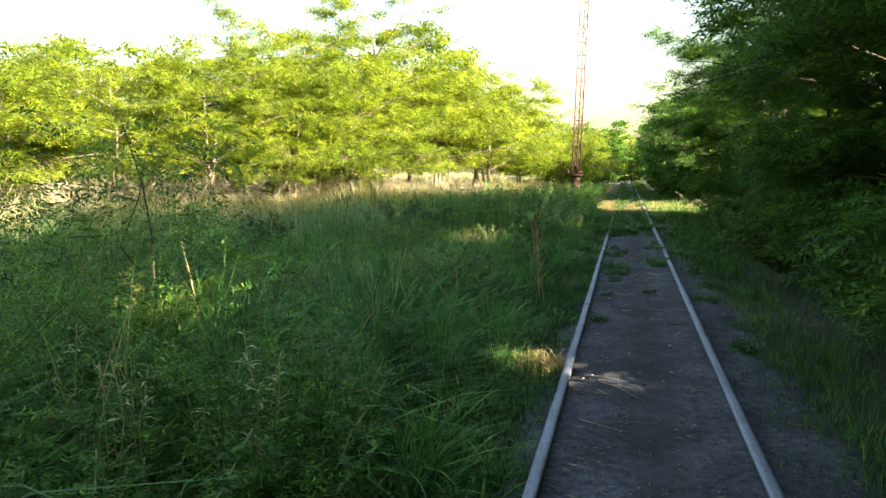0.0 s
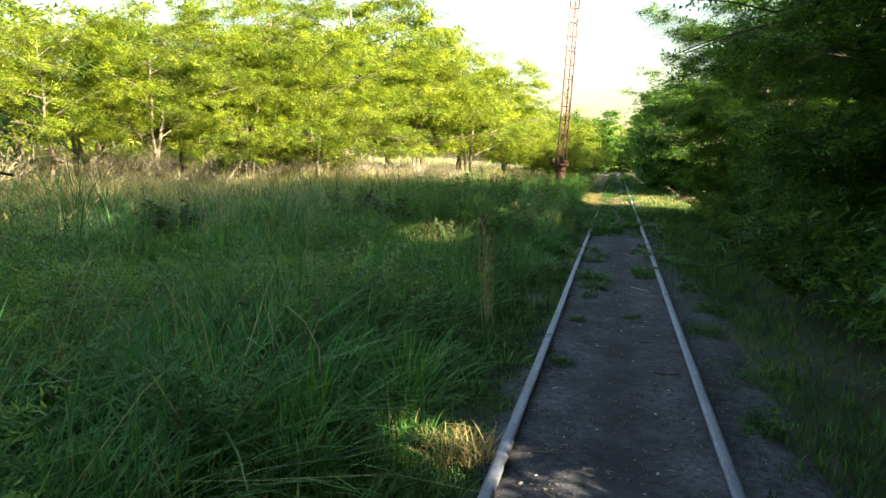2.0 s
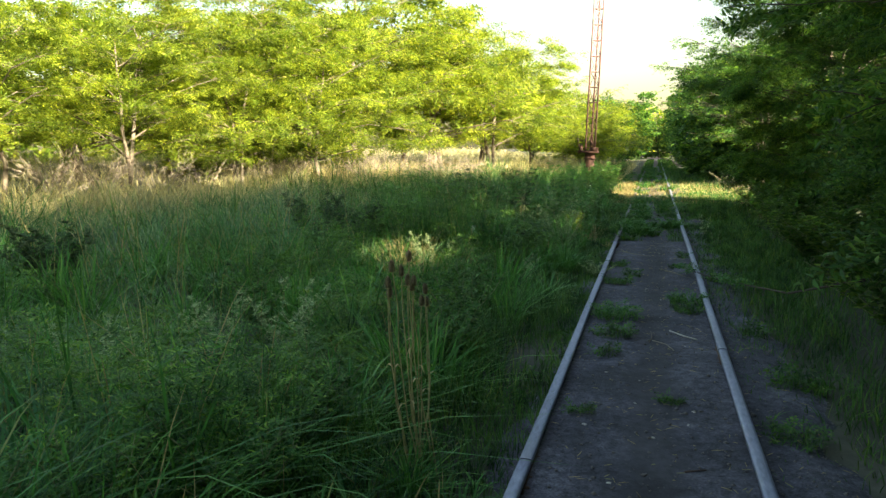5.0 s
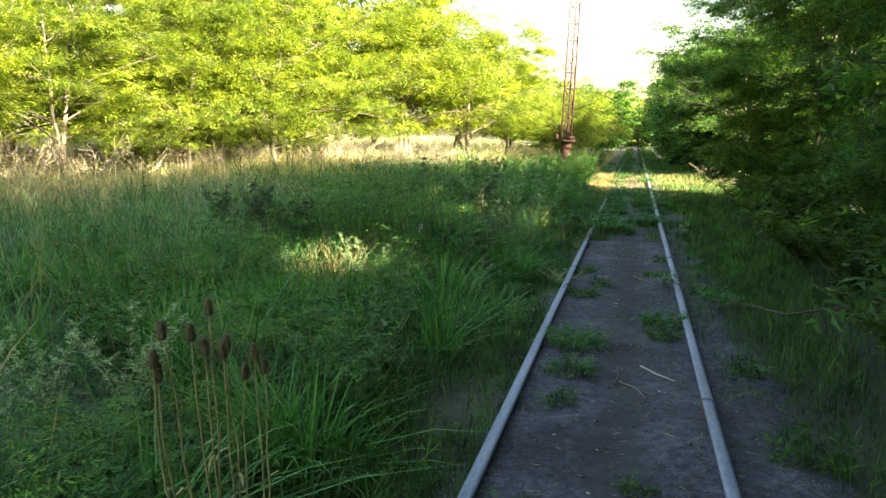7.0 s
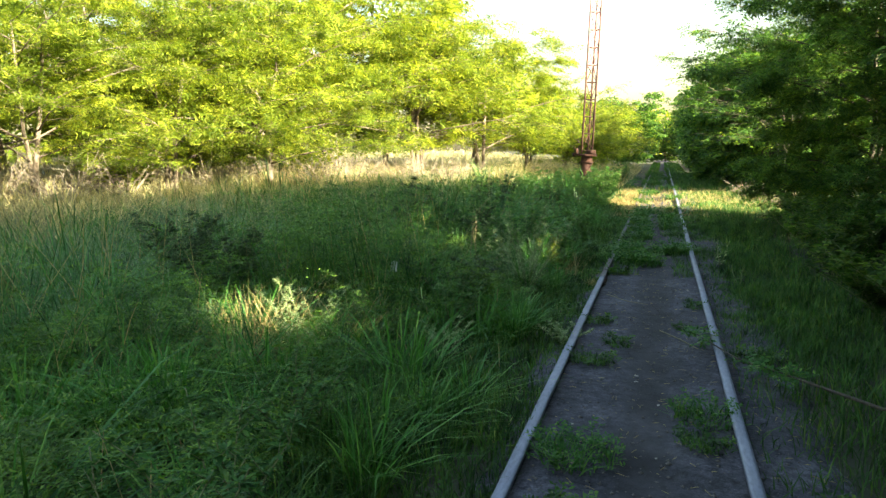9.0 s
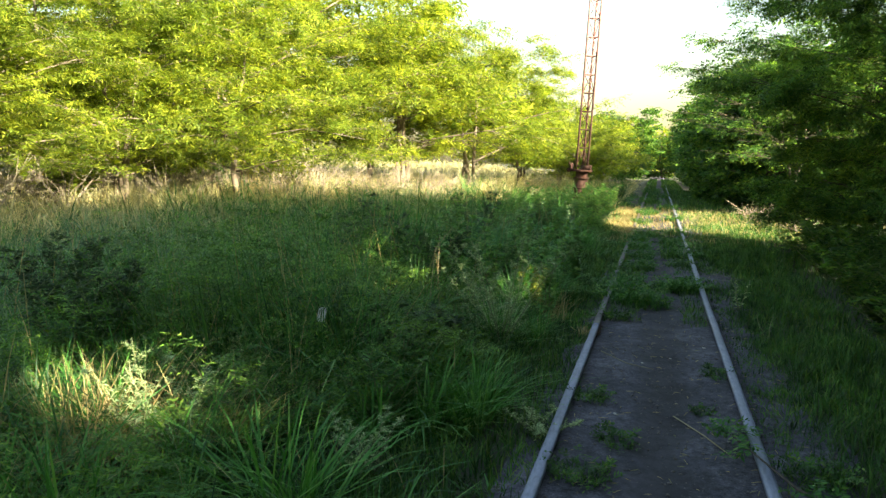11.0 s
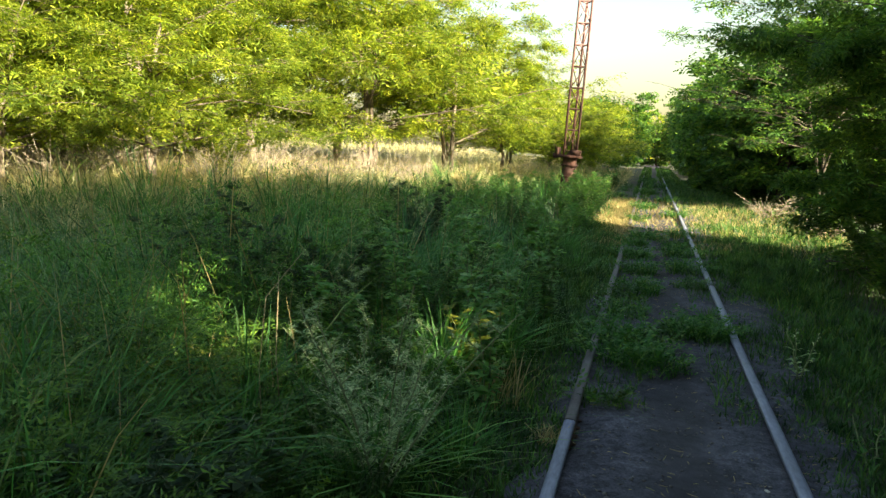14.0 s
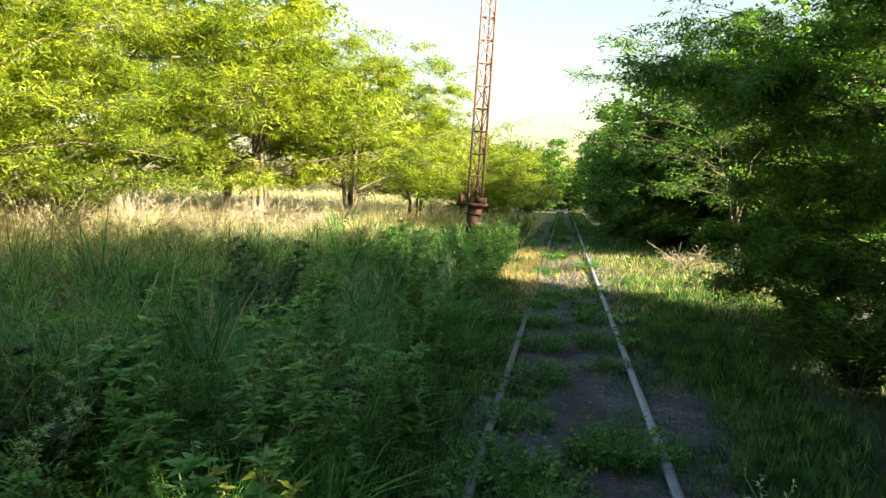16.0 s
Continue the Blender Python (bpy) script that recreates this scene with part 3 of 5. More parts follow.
far_tree = tree("locust tree beside the far track, leaves coloured dark for shade", 23, 6.8, 4.4, 0.08, 4, 0.01, M_LEAF_SHADE, 1900, 3, 0.42, 0.32, 0.15, reach_low=2.4, reach_high=3.0, bark=M_DARKBARK, twigs=40)
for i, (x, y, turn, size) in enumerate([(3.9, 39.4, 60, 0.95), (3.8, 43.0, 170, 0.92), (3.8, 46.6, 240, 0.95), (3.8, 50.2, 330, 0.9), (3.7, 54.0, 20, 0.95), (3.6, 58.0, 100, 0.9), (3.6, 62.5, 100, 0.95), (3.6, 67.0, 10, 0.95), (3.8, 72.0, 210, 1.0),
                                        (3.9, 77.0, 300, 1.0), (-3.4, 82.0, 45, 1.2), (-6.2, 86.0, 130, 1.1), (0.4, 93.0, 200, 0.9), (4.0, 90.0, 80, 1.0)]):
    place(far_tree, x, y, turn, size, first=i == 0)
tree("open locust tree reaching over the sunny gap in the track", 71, 5.0, 4.6, 0.05, 3, 0.42, M_LEAF_SHADE, 1000, 5, 0.3, 0.12, 0.04, reach_low=2.0, reach_high=3.1, bark=M_DARKBARK,
     at=pose(3.2, 27.4, float(ground_z(3.2, 27.4)), 0, 0, 15), shafts=GAPS)
tree("young locust sapling with dark pinnate leaves in the meadow", 61, 2.4, 1.1, 0.014, 2, 0.4, M_LEAF_SHADE, 260, 8, 0.28, 0.06, 0.018, bark=M_DARKBARK, twigs=30, name="sapling",
     at=pose(-3.5, 4.2, float(ground_z(-3.5, 4.2))))
tree("small locust sapling with dark pinnate leaves", 62, 2.0, 0.9, 0.012, 2, 0.4, M_LEAF_SHADE, 160, 8, 0.26, 0.055, 0.017, bark=M_DARKBARK, twigs=30, name="sapling",
     at=pose(-4.6, 3.9, float(ground_z(-4.6, 3.9))))


def overhanging_bough():
    """A thin leafy bough that reaches out over the track from the open tree."""
    ob = thing("overhanging_bough", "thin leafy locust bough reaching over the track", "branch")
    r = np.random.default_rng(27)
    f = np.linspace(0, 1, 6)
    pts = np.stack([3.0 - 2.9 * f, 27.3 + 0.1 * np.sin(3 * f), 3.1 + 1.15 * f - 0.35 * f ** 3], 1)
    s = Soup()
    s.tube(pts, np.linspace(0.02, 0.004, 6), 5)
    put_mesh("twig", s.mesh("twig", True), M_DARKBARK, ob)
    n = 60
    g = 1 - 0.6 * r.uniform(0, 1, n) ** 1.3
    base = np.stack([np.interp(g, f, pts[:, c]) for c in range(3)], 1)
    a = r.uniform(0, 2 * np.pi, n)
    s = Soup()
    sprays(s, base, np.stack([np.cos(a) - 0.4, np.sin(a), r.uniform(-0.5, 0.5, n)], 1), np.array([0, 0, 1.0]) + r.normal(0, 0.3, (n, 3)), 0.32, 6, 0.11, 0.03, seed=28, fine=True)
    put_mesh("foliage", s.mesh("leaves"), M_LEAF_SHADE, ob, "feathery pinnate leaves")["kind"] = "stuff"


overhanging_bough()


# ---- the mast ----
def build_mast():
    lean = 3.2
    mast = thing("lattice_mast", "tall leaning rusty lattice mast on an iron pedestal", "mast", at=pose(-2.36, 30.6, float(ground_z(-2.36, 30.6)), 0, lean, 0))
    s = Soup()
    s.tube([(0, 0, -0.15), (0, 0, 0.1), (0, 0, 1.36)], [0.24, 0.2, 0.19], 10)
    for k in range(4):
        s.box((-0.215 + 0.001 * k, -0.215, 0.25 + 0.3 * k), (0.215, 0.215, 0.29 + 0.3 * k))
    put_mesh("pedestal", s.mesh("pedestal"), M_RUST, mast, "rusty iron pedestal")
    s = Soup()
    s.box((-0.34, -0.3, 1.37), (0.3, 0.3, 1.44))
    s.box((-0.34, -0.3, 1.44), (-0.30, 0.3, 1.62))
    s.box((-0.46, -0.08, 1.34), (-0.34, 0.1, 1.46))
    s.box((0.02, -0.28, 1.44), (0.28, 0.1, 1.58))
    s.tube([(-0.4, 0, 1.4), (-0.41, 0, 1.66)], [0.018, 0.015], 6)
    put_mesh("platform", s.mesh("platform"), M_RUST, mast, "rusty base platform with lugs")
    top, step = 15.0, 0.55
    feet = [(-0.17, -0.14), (0.17, -0.14), (0.0, 0.17)]
    # rust below; the pale bands above carry the sky glare as paint
    paint = ((1.44, 4.1, M_RUST), (4.1, 7.6, M_REDPAINT), (7.6, 11.0, M_GLAREPAINT), (11.0, top, M_REDPAINT))
    for z0, z1, mat in paint:
        for fx, fy in feet:
            s = Soup()
            s.tube([(fx, fy, z0), (fx, fy, z1)], [0.032, 0.032], 6)
            put_mesh("leg", s.mesh("leg"), mat, mast)
    z = 1.55
    n = 0
    while z < top - 0.1:
        mat = [m for a, b, m in paint if a <= z < b][0]
        for i in range(3):
            a, b = feet[i], feet[(i + 1) % 3]
            s = Soup()
            s.tube([(*a, z), (*b, z)], [0.019, 0.019], 4)
            put_mesh("rung", s.mesh("rung"), mat, mast)
            if z + step < top:
                s = Soup()
                p, q = (a, b) if (n + i) % 2 else (b, a)
                s.tube([(*p, z), (*q, z + step)], [0.014, 0.014], 4)
                put_mesh("brace", s.mesh("brace"), mat, mast)
        z += step
        n += 1


build_mast()


# ---- meadow ----
def scatter(n, x0, x1, y0, y1, seed):
    r = np.random.default_rng(seed)
    return np.stack([r.uniform(x0, x1, n), r.uniform(y0, y1, n)], 1)


def soften(d, lo, hi):
    return np.clip((d - lo) / (hi - lo), 0, 1)


def bare(xy):
    """How open the soil lies: the trodden spots beside the rails."""
    x, y = xy[:, 0], xy[:, 1]
    a = np.exp(-((x + 0.88) / 0.24) ** 2 - ((y - 9.2) / 0.75) ** 2)
    b = np.exp(-((x - 0.80) / 0.27) ** 4) * soften(y, 2.0, 4.0) * soften(13.5 - y, 0, 2.5) * soften(wave(x * 2.2, y * 2.2, 13), -0.85, -0.1)
    return np.maximum(a, b)


def meadow_height(x, y):
    d = -x - 0.56
    rise = 0.10 + 0.62 * soften(d, 0.25, 1.5) ** 1.1 - 0.06 * soften(d, 2.2, 4.2)
    low = 1 - 0.5 * np.exp(-((x + 1.5) / 1.0) ** 2 - ((y - 15.4) / 1.9) ** 2) - 0.18 * np.exp(-((x + 1.05) / 0.4) ** 2 - ((y - 7.2) / 0.8) ** 2) - 0.3 * np.exp(-((x + 1.3) / 0.6) ** 2 - ((y - 13.9) / 0.9) ** 2) - 0.5 * np.exp(-((x + 1.6) / 0.8) ** 2 - ((y - 2.0) / 0.8) ** 2)
    return np.maximum(low, 0.25) * rise * (1.0 + 0.62 * wave(x * 0.9, y * 0.9, 21) + 0.3 * wave(x * 2.6, y * 2.6, 22)).clip(0.4, 1.7)


def build_grass():
    r = np.random.default_rng(5)
    # tall green grass beside the track: many fans of blades
    cen = np.concatenate([scatter(2900, -3.7, -0.66, 0.9, 22, 31), scatter(1900, -9.0, -3.4, 2, 22, 32), scatter(700, -6.2, -3.4, 20, 34, 30), scatter(560, -3.6, -0.66, 22, 46, 33), scatter(800, -8.0, -0.66, -6, 1.8, 29)])
    cen = cen[r.uniform(size=len(cen)) > 0.96 * np.clip(bare(cen), 0, 1)]
    hollow = wave(cen[:, 0] * 1.5, cen[:, 1] * 1.5, 14) + 0.4 * wave(cen[:, 0] * 4, cen[:, 1] * 4, 15)
    cen = cen[(hollow > -0.15) | (r.uniform(size=len(cen)) < 0.22)]
    per = 18
    off = r.normal(0, 0.075, (len(cen), per, 2))
    lean = (np.hypot(off[..., 0], off[..., 1]) * 7.0 + r.uniform(0.05, 0.5, (len(cen), per)) + 0.3 * np.maximum(0, wave(cen[:, 0] * 1.9, cen[:, 1] * 1.9, 29))[:, None]).clip(0, 0.78).ravel()
    az = (np.arctan2(off[..., 1], off[..., 0]) + r.normal(0, 0.5, (len(cen), per))).ravel()
    xy = (cen[:, None] + off).reshape(-1, 2)
    xy[:, 0] = np.minimum(xy[:, 0], -0.585)
    tall = np.repeat(r.uniform(0.5, 1.45, len(cen)), per)
    h = meadow_height(xy[:, 0], xy[:, 1]) * tall
    far = soften(np.hypot(xy[:, 0], xy[:, 1] - 8), 8, 20)
    wide = np.repeat(r.choice([0.8, 1.0, 1.0, 1.7], len(cen)), per)
    tagged(put_mesh("tall_grass", blades("tall_grass", xy, h * 0.98, (0.0070 + 0.006 * far) * wide, lean * 1.35, M_GRASS, seed=41, azimuth=az), M_GRASS),
           "tall green meadow grass standing in shade", "grass", kind="stuff")
    # short grass at the rails and right of the track
    xy = np.concatenate([scatter(34000, -1.5, -0.565, 0.8, 26, 34), scatter(2600, -0.6, -0.535, 3.0, 30, 24), scatter(22000, 0.60, 3.4, 0.6, 27, 35), scatter(9000, 0.60, 1.5, 2.0, 18, 25), scatter(15000, 0.585, 1.9, 12.5, 25, 79), scatter(12000, 0.6, 4.5, 25, 52, 36)])
    b = np.clip(bare(xy), 0, 1)
    xy = xy[r.uniform(size=len(xy)) > np.where(xy[:, 0] > 0, 0.8, 0.97) * b]
    side = soften(np.abs(xy[:, 0]) - 0.56, 0.0, 0.9)
    h = (0.10 + np.where(xy[:, 0] > 0, 0.10, 0.25) * side) * (1 + 0.45 * wave(xy[:, 0] * 1.3, xy[:, 1] * 1.3, 25)).clip(0.4, 1.8)
    far = soften(xy[:, 1], 12, 40)
    tagged(put_mesh("short_grass", blades("short_grass", xy, h, 0.006 + 0.012 * far, 0.6, M_SHORT, seed=42), M_SHORT),
           "short green grass along the rails", "grass", kind="stuff")
    # grass creeping over the far track bed
    xy = scatter(15000, -0.74, 1.5, 24, 80, 70)
    xy = xy[(np.abs(xy[:, 0] - 0.1 - 0.08 * wave(xy[:, 0] * 0, xy[:, 1] * 0.8, 71)) > 0.22) & (np.abs(np.abs(xy[:, 0]) - 0.53) > 0.05) & (r.uniform(size=len(xy)) < soften(xy[:, 1], 24, 40) + 0.15)]
    tagged(put_mesh("bed_grass", blades("bed_grass", xy, 0.15 + 0.1 * soften(xy[:, 1], 30, 60), 0.012 + 0.02 * soften(xy[:, 1], 30, 60), 0.7, M_SHORT, seed=72, base=bed_z(xy[:, 0], xy[:, 1])), M_SHORT),
           "low grass creeping over the far track bed", "grass", kind="stuff")
    # grass strips inside both rails
    xy = scatter(7500, -0.49, 0.49, 15.8, 27, 73)
    gap = np.abs(xy[:, 0] - 0.06 + 0.05 * wave(xy[:, 0] * 0, xy[:, 1] * 1.3, 74))
    xy = xy[(gap > 0.2) & (wave(xy[:, 0] * 1.5, xy[:, 1] * 1.5, 75) + 0.5 * wave(xy[:, 0] * 5, xy[:, 1] * 5, 76) > -0.05)]
    tagged(put_mesh("strip_grass", blades("strip_grass", xy, 0.11, 0.007, 0.8, M_SHORT, seed=77, base=bed_z(xy[:, 0], xy[:, 1])), M_SHORT),
           "low grass in strips inside the rails", "grass", kind="stuff")
    # pale dry grass in the sun before the trees
    xy = np.concatenate([scatter(32000, -11.5, -4.9, 4, 44, 37), scatter(15000, -22, -10, 2, 40, 38), scatter(5000, -17, -6.5, -9, 5, 63), scatter(9000, -5.2, -1.4, 33, 58, 39), scatter(9000, -24, -4.5, 38, 78, 78)])
    keepit = r.uniform(size=len(xy)) < soften(-xy[:, 0] + 0.7 * wave(xy[:, 0], xy[:, 1], 26) + 30 * (xy[:, 1] > 32) + 2.6 * soften(xy[:, 1], 15, 22), 7.2, 8.8)
    xy = xy[keepit]
    h = 0.75 * (1 + 0.4 * wave(xy[:, 0] * 0.8, xy[:, 1] * 0.8, 27)).clip(0.4, 1.7)
    tagged(put_mesh("dry_grass", blades("dry_grass", xy, h, 0.011 + 0.02 * soften(xy[:, 1], 38, 55), 1.05, M_DRY, seed=43), M_DRY),
           "pale dry grass in low sunlight before the trees", "grass", kind="stuff")
    xy = scatter(9000, 5.2, 18, -8, 42, 51)
    tagged(put_mesh("field_grass", blades("field_grass", xy, 0.4, 0.02, 0.5, M_DRY, seed=44), M_DRY),
           "dry sunlit grass behind the hedge", "grass", kind="stuff")
    # straw-coloured short grass in the sunny gap
    xy = np.concatenate([scatter(4500, -1.3, -0.5, 23, 34, 56), scatter(3500, 0.6, 3.6, 23, 34, 57), scatter(900, -0.5, 0.5, 24, 34, 58)])
    tagged(put_mesh("straw_grass", blades("straw_grass", xy, 0.2, 0.011, 0.9, M_STRAW, seed=47), M_STRAW),
           "short straw-coloured grass in the sunny gap", "grass", kind="stuff")
    # stray stalks with seed heads
    xy = np.concatenate([scatter(1300, -5.5, -0.8, 2, 24, 52), scatter(700, -7.5, -1.4, 10, 26, 62)])
    h = meadow_height(xy[:, 0], xy[:, 1]) * 1.35
    tagged(put_mesh("dry_stalks", blades("dry_stalks", xy, h, 0.0065, 0.45, M_STRAW, seed=45), M_STRAW),
           "thin straw-coloured dry grass stalks", "grass stalks", kind="stuff")
    # soft silvery seed grass, farther out in the meadow
    xy = np.concatenate([scatter(15000, -7.8, -3.0, 6, 30, 64), scatter(2500, -4.2, -1.8, 17, 31, 65)])
    xy = xy[wave(xy[:, 0] * 0.7, xy[:, 1] * 0.7, 66) + 0.5 * wave(xy[:, 0] * 2.2, xy[:, 1] * 2.2, 67) > -0.35]
    h = 0.62 * (1 + 0.3 * wave(xy[:, 0] * 0.8, xy[:, 1] * 0.8, 68)).clip(0.5, 1.5)
    tagged(put_mesh("seed_grass", blades("seed_grass", xy, h, 0.008, 0.75, M_SEED, seed=69), M_SEED),
           "soft silvery green grass gone to seed", "grass", kind="stuff")
    # feathery herbs between the grasses
    xy = np.concatenate([scatter(36000, -3.9, -1.15, 1.3, 20, 53), scatter(9000, -7, -3.6, 3, 28, 54)])
    thick = wave(xy[:, 0] * 1.1, xy[:, 1] * 1.1, 28) + 0.5 * wave(xy[:, 0] * 3, xy[:, 1] * 3, 48) > 0.0
    xy = xy[thick]
    xy = xy[r.uniform(size=len(xy)) > 0.96 * np.clip(bare(xy), 0, 1)]
    xy = xy[np.hypot(xy[:, 0] + 2.65, (xy[:, 1] - 11.7) * 0.8) > 0.5]
    n = len(xy)
    bump = 0.75 + 0.35 * (wave(xy[:, 0] * 2.4, xy[:, 1] * 2.4, 49) > 0.1)
    z = ground_z(xy[:, 0], xy[:, 1]) + meadow_height(xy[:, 0], xy[:, 1]) * bump * r.uniform(0.35, 1.2, n)
    az = r.uniform(0, 2 * np.pi, n)
    s = Soup()
    sprays(s, np.column_stack([xy, z]), np.stack([np.cos(az), np.sin(az), r.uniform(-0.1, 0.5, n)], 1), np.array([0, 0, 1.0]) + r.normal(0, 0.3, (n, 3)), 0.2, 7, 0.05, 0.012, seed=46, fine=True)
    tagged(put_mesh("meadow_herbs", s.mesh("meadow_herbs"), M_HERB), "feathery yellow-green herbs between the grasses", "herbs", kind="stuff")
    # dry straw litter on the dirt
    m = 1500
    xy = scatter(m, -0.5, 1.0, 1.5, 24, 59)
    xy = xy[np.abs(np.abs(xy[:, 0]) - 0.53) > 0.045]
    m = len(xy)
    a, ln = r.uniform(0, np.pi, m), r.uniform(0.012, 0.06, m)
    d = np.stack([np.cos(a), np.sin(a)], 1) * ln[:, None]
    e = np.stack([-np.sin(a), np.cos(a)], 1) * 0.0014
    z = bed_z(xy[:, 0], xy[:, 1]) + 0.004
    z2 = bed_z(xy[:, 0] + d[:, 0], xy[:, 1] + d[:, 1]) + 0.004
    p = np.stack([np.column_stack([xy - e, z]), np.column_stack([xy + e, z]), np.column_stack([xy + d + e, z2]), np.column_stack([xy + d - e, z2]), np.column_stack([xy + d * 0.5, (z + z2) / 2 + 0.003])], 1)
    o = (np.arange(m) * 5)[:, None]
    tagged(put_mesh("straw_litter", mesh_np("straw_litter", p.reshape(-1, 3), None, np.concatenate([o + [0, 1, 4], o + [1, 2, 4], o + [2, 3, 4], o + [3, 0, 4]])), M_STRAW),
           "bits of dry straw lying on the dirt", "straw", kind="stuff")
    # grit and pebbles on the dirt
    s = Soup()
    for x, y in scatter(9000, -0.75, 1.1, 1.5, 20, 55):
        if abs(abs(x) - 0.53) < 0.05:
            continue
        d = 0.003 + 0.010 * r.uniform() ** 2 * (1.6 if r.uniform() < 0.05 else 1)
        c = np.array([x, y, float(bed_z(x, y)) + d * 0.2])
        p = c + np.array([(1, 0, 0), (0, 1, 0), (-1, 0, 0), (0, -1, 0), (0, 0, 0.7), (0, 0, -0.5)]) * d * r.uniform(0.7, 1.3, (6, 1))
        s.add(p, None, [(0, 1, 4), (1, 2, 4), (2, 3, 4), (3, 0, 4), (1, 0, 5), (2, 1, 5), (3, 2, 5), (0, 3, 5)])
    tagged(put_mesh("grit", s.mesh("grit"), M_STONE), "grey grit and small pebbles on dirt", "gravel", kind="stuff")


build_grass()


# ---- plants that stand out ----
def tuft_mesh(name, n, radius, height, width, lean, mat, seed):
    r = np.random.default_rng(seed)
    a, d = r.uniform(0, 2 * np.pi, n), radius * np.sqrt(r.uniform(0, 1, n))
    return blades(name, np.stack([np.cos(a) * d, np.sin(a) * d], 1), height, width, lean, mat, seed=seed, base=np.zeros(n))


def grass_tuft(label, mat, n, radius, height, width, lean, seed, x, y, z=None, name="grass_tuft", category="grass tuft"):
    ob = thing(name, label, category, at=pose(x, y, float(ground_z(x, y)) if z is None else z))
    put_mesh("foliage", tuft_mesh("blades", n, radius, height, width, lean, mat, seed), mat, ob)
    return ob


def track_weed(seed, n, radius, height, mat):
    ob = thing("track_weed", "low green weed clump growing in the track dirt", "weed", "weeds in the track")
    put_mesh("foliage", tuft_mesh("blades", n, radius, height, 0.007, 0.9, mat, seed), mat, ob)
    r = np.random.default_rng(seed)
    m = int(n * 0.35)
    a, d = r.uniform(0, 2 * np.pi, m), radius * np.sqrt(r.uniform(0, 1, m))
    s = Soup()
    sprays(s, np.stack([np.cos(a) * d, np.sin(a) * d, r.uniform(0.01, height * 0.8, m)], 1), np.stack([np.cos(a), np.sin(a), r.uniform(0.1, 0.9, m)], 1),
           np.array([0, 0, 1.0]) + r.normal(0, 0.2, (m, 3)), 0.07, 3, 0.035, 0.014, seed=seed)
    put_mesh("foliage", s.mesh("leaves"), mat, ob)
    return ob


weeds = [track_weed(61, 150, 0.15, 0.09, M_SHORT), track_weed(62, 220, 0.20, 0.13, M_WEED), track_weed(63, 90, 0.10, 0.07, M_SHORT)]
spots = [(-0.27, 10.64, 1, 1.0), (-0.27, 10.02, 0, 1.0), (0.39, 11.33, 1, 0.9), (0.36, 10.95, 0, 0.8), (-0.29, 9.53, 2, 0.9), (-0.41, 13.5, 0, 0.9), (-0.33, 12.3, 0, 1.0), (-0.2, 12.75, 2, 1.0),
         (-0.33, 16.98, 1, 1.3), (-0.12, 16.75, 1, 1.0), (-0.40, 17.4, 1, 1.1), (-0.2, 17.3, 0, 1.2), (0.28, 17.82, 1, 1.15), (0.42, 17.75, 1, 0.9), (0.12, 17.75, 0, 0.9),
         (-0.36, 18.3, 1, 0.9), (-0.25, 19.4, 1, 1.0), (-0.42, 19.0, 0, 1.1), (-0.3, 20.7, 1, 1.1), (0.38, 21.0, 1, 1.2), (0.33, 19.9, 0, 1.0), (0.35, 22.4, 1, 1.2),
         (-0.35, 22.0, 1, 1.2), (-0.4, 23.4, 1, 1.0), (0.3, 23.6, 0, 1.2), (-0.15, 24.3, 1, 1.2), (0.42, 24.8, 1, 1.0), (-0.42, 15.9, 2, 1.2), (0.44, 14.2, 2, 0.9), (0.30, 13.4, 2, 0.6),
         (-0.38, 6.9, 2, 0.9), (-0.36, 8.3, 2, 0.7), (0.15, 8.6, 2, 0.7), (-0.4, 27.5, 1, 1.0), (0.4, 28.8, 1, 1.1), (-0.3, 31.0, 1, 1.3), (0.3, 34.0, 1, 1.3), (-0.2, 38.0, 1, 1.6), (0.1, 43.0, 1, 1.6), (-0.3, 48.0, 1, 1.8),
         (0.75, 8.2, 0, 0.9), (0.95, 9.1, 0, 1.1), (0.82, 10.3, 2, 1.1), (0.78, 12.6, 0, 1.0), (1.05, 7.0, 1, 0.9), (0.8, 5.9, 2, 1.2), (-0.75, 8.9, 0, 1.0), (-0.95, 8.5, 1, 1.0), (-0.72, 10.1, 2, 1.2)]
seen = set()
wr = np.random.default_rng(9)
for x, y, k, size in spots:
    z = float(bed_z(np.array(x), np.array(y)))
    m = pose(x, y, z - 0.004, 0, 0, wr.uniform(0, 360)) @ Matrix.Scale(size * (1.25 if y > 15 else 1.0), 4)
    if k in seen:
        place_src = weeds[k]
        keep_scale = place_src.scale.copy()
        place_src.scale = (1, 1, 1)
        copy_thing(place_src, m)
        place_src.scale = keep_scale
    else:
        weeds[k].matrix_basis = m
        seen.add(k)


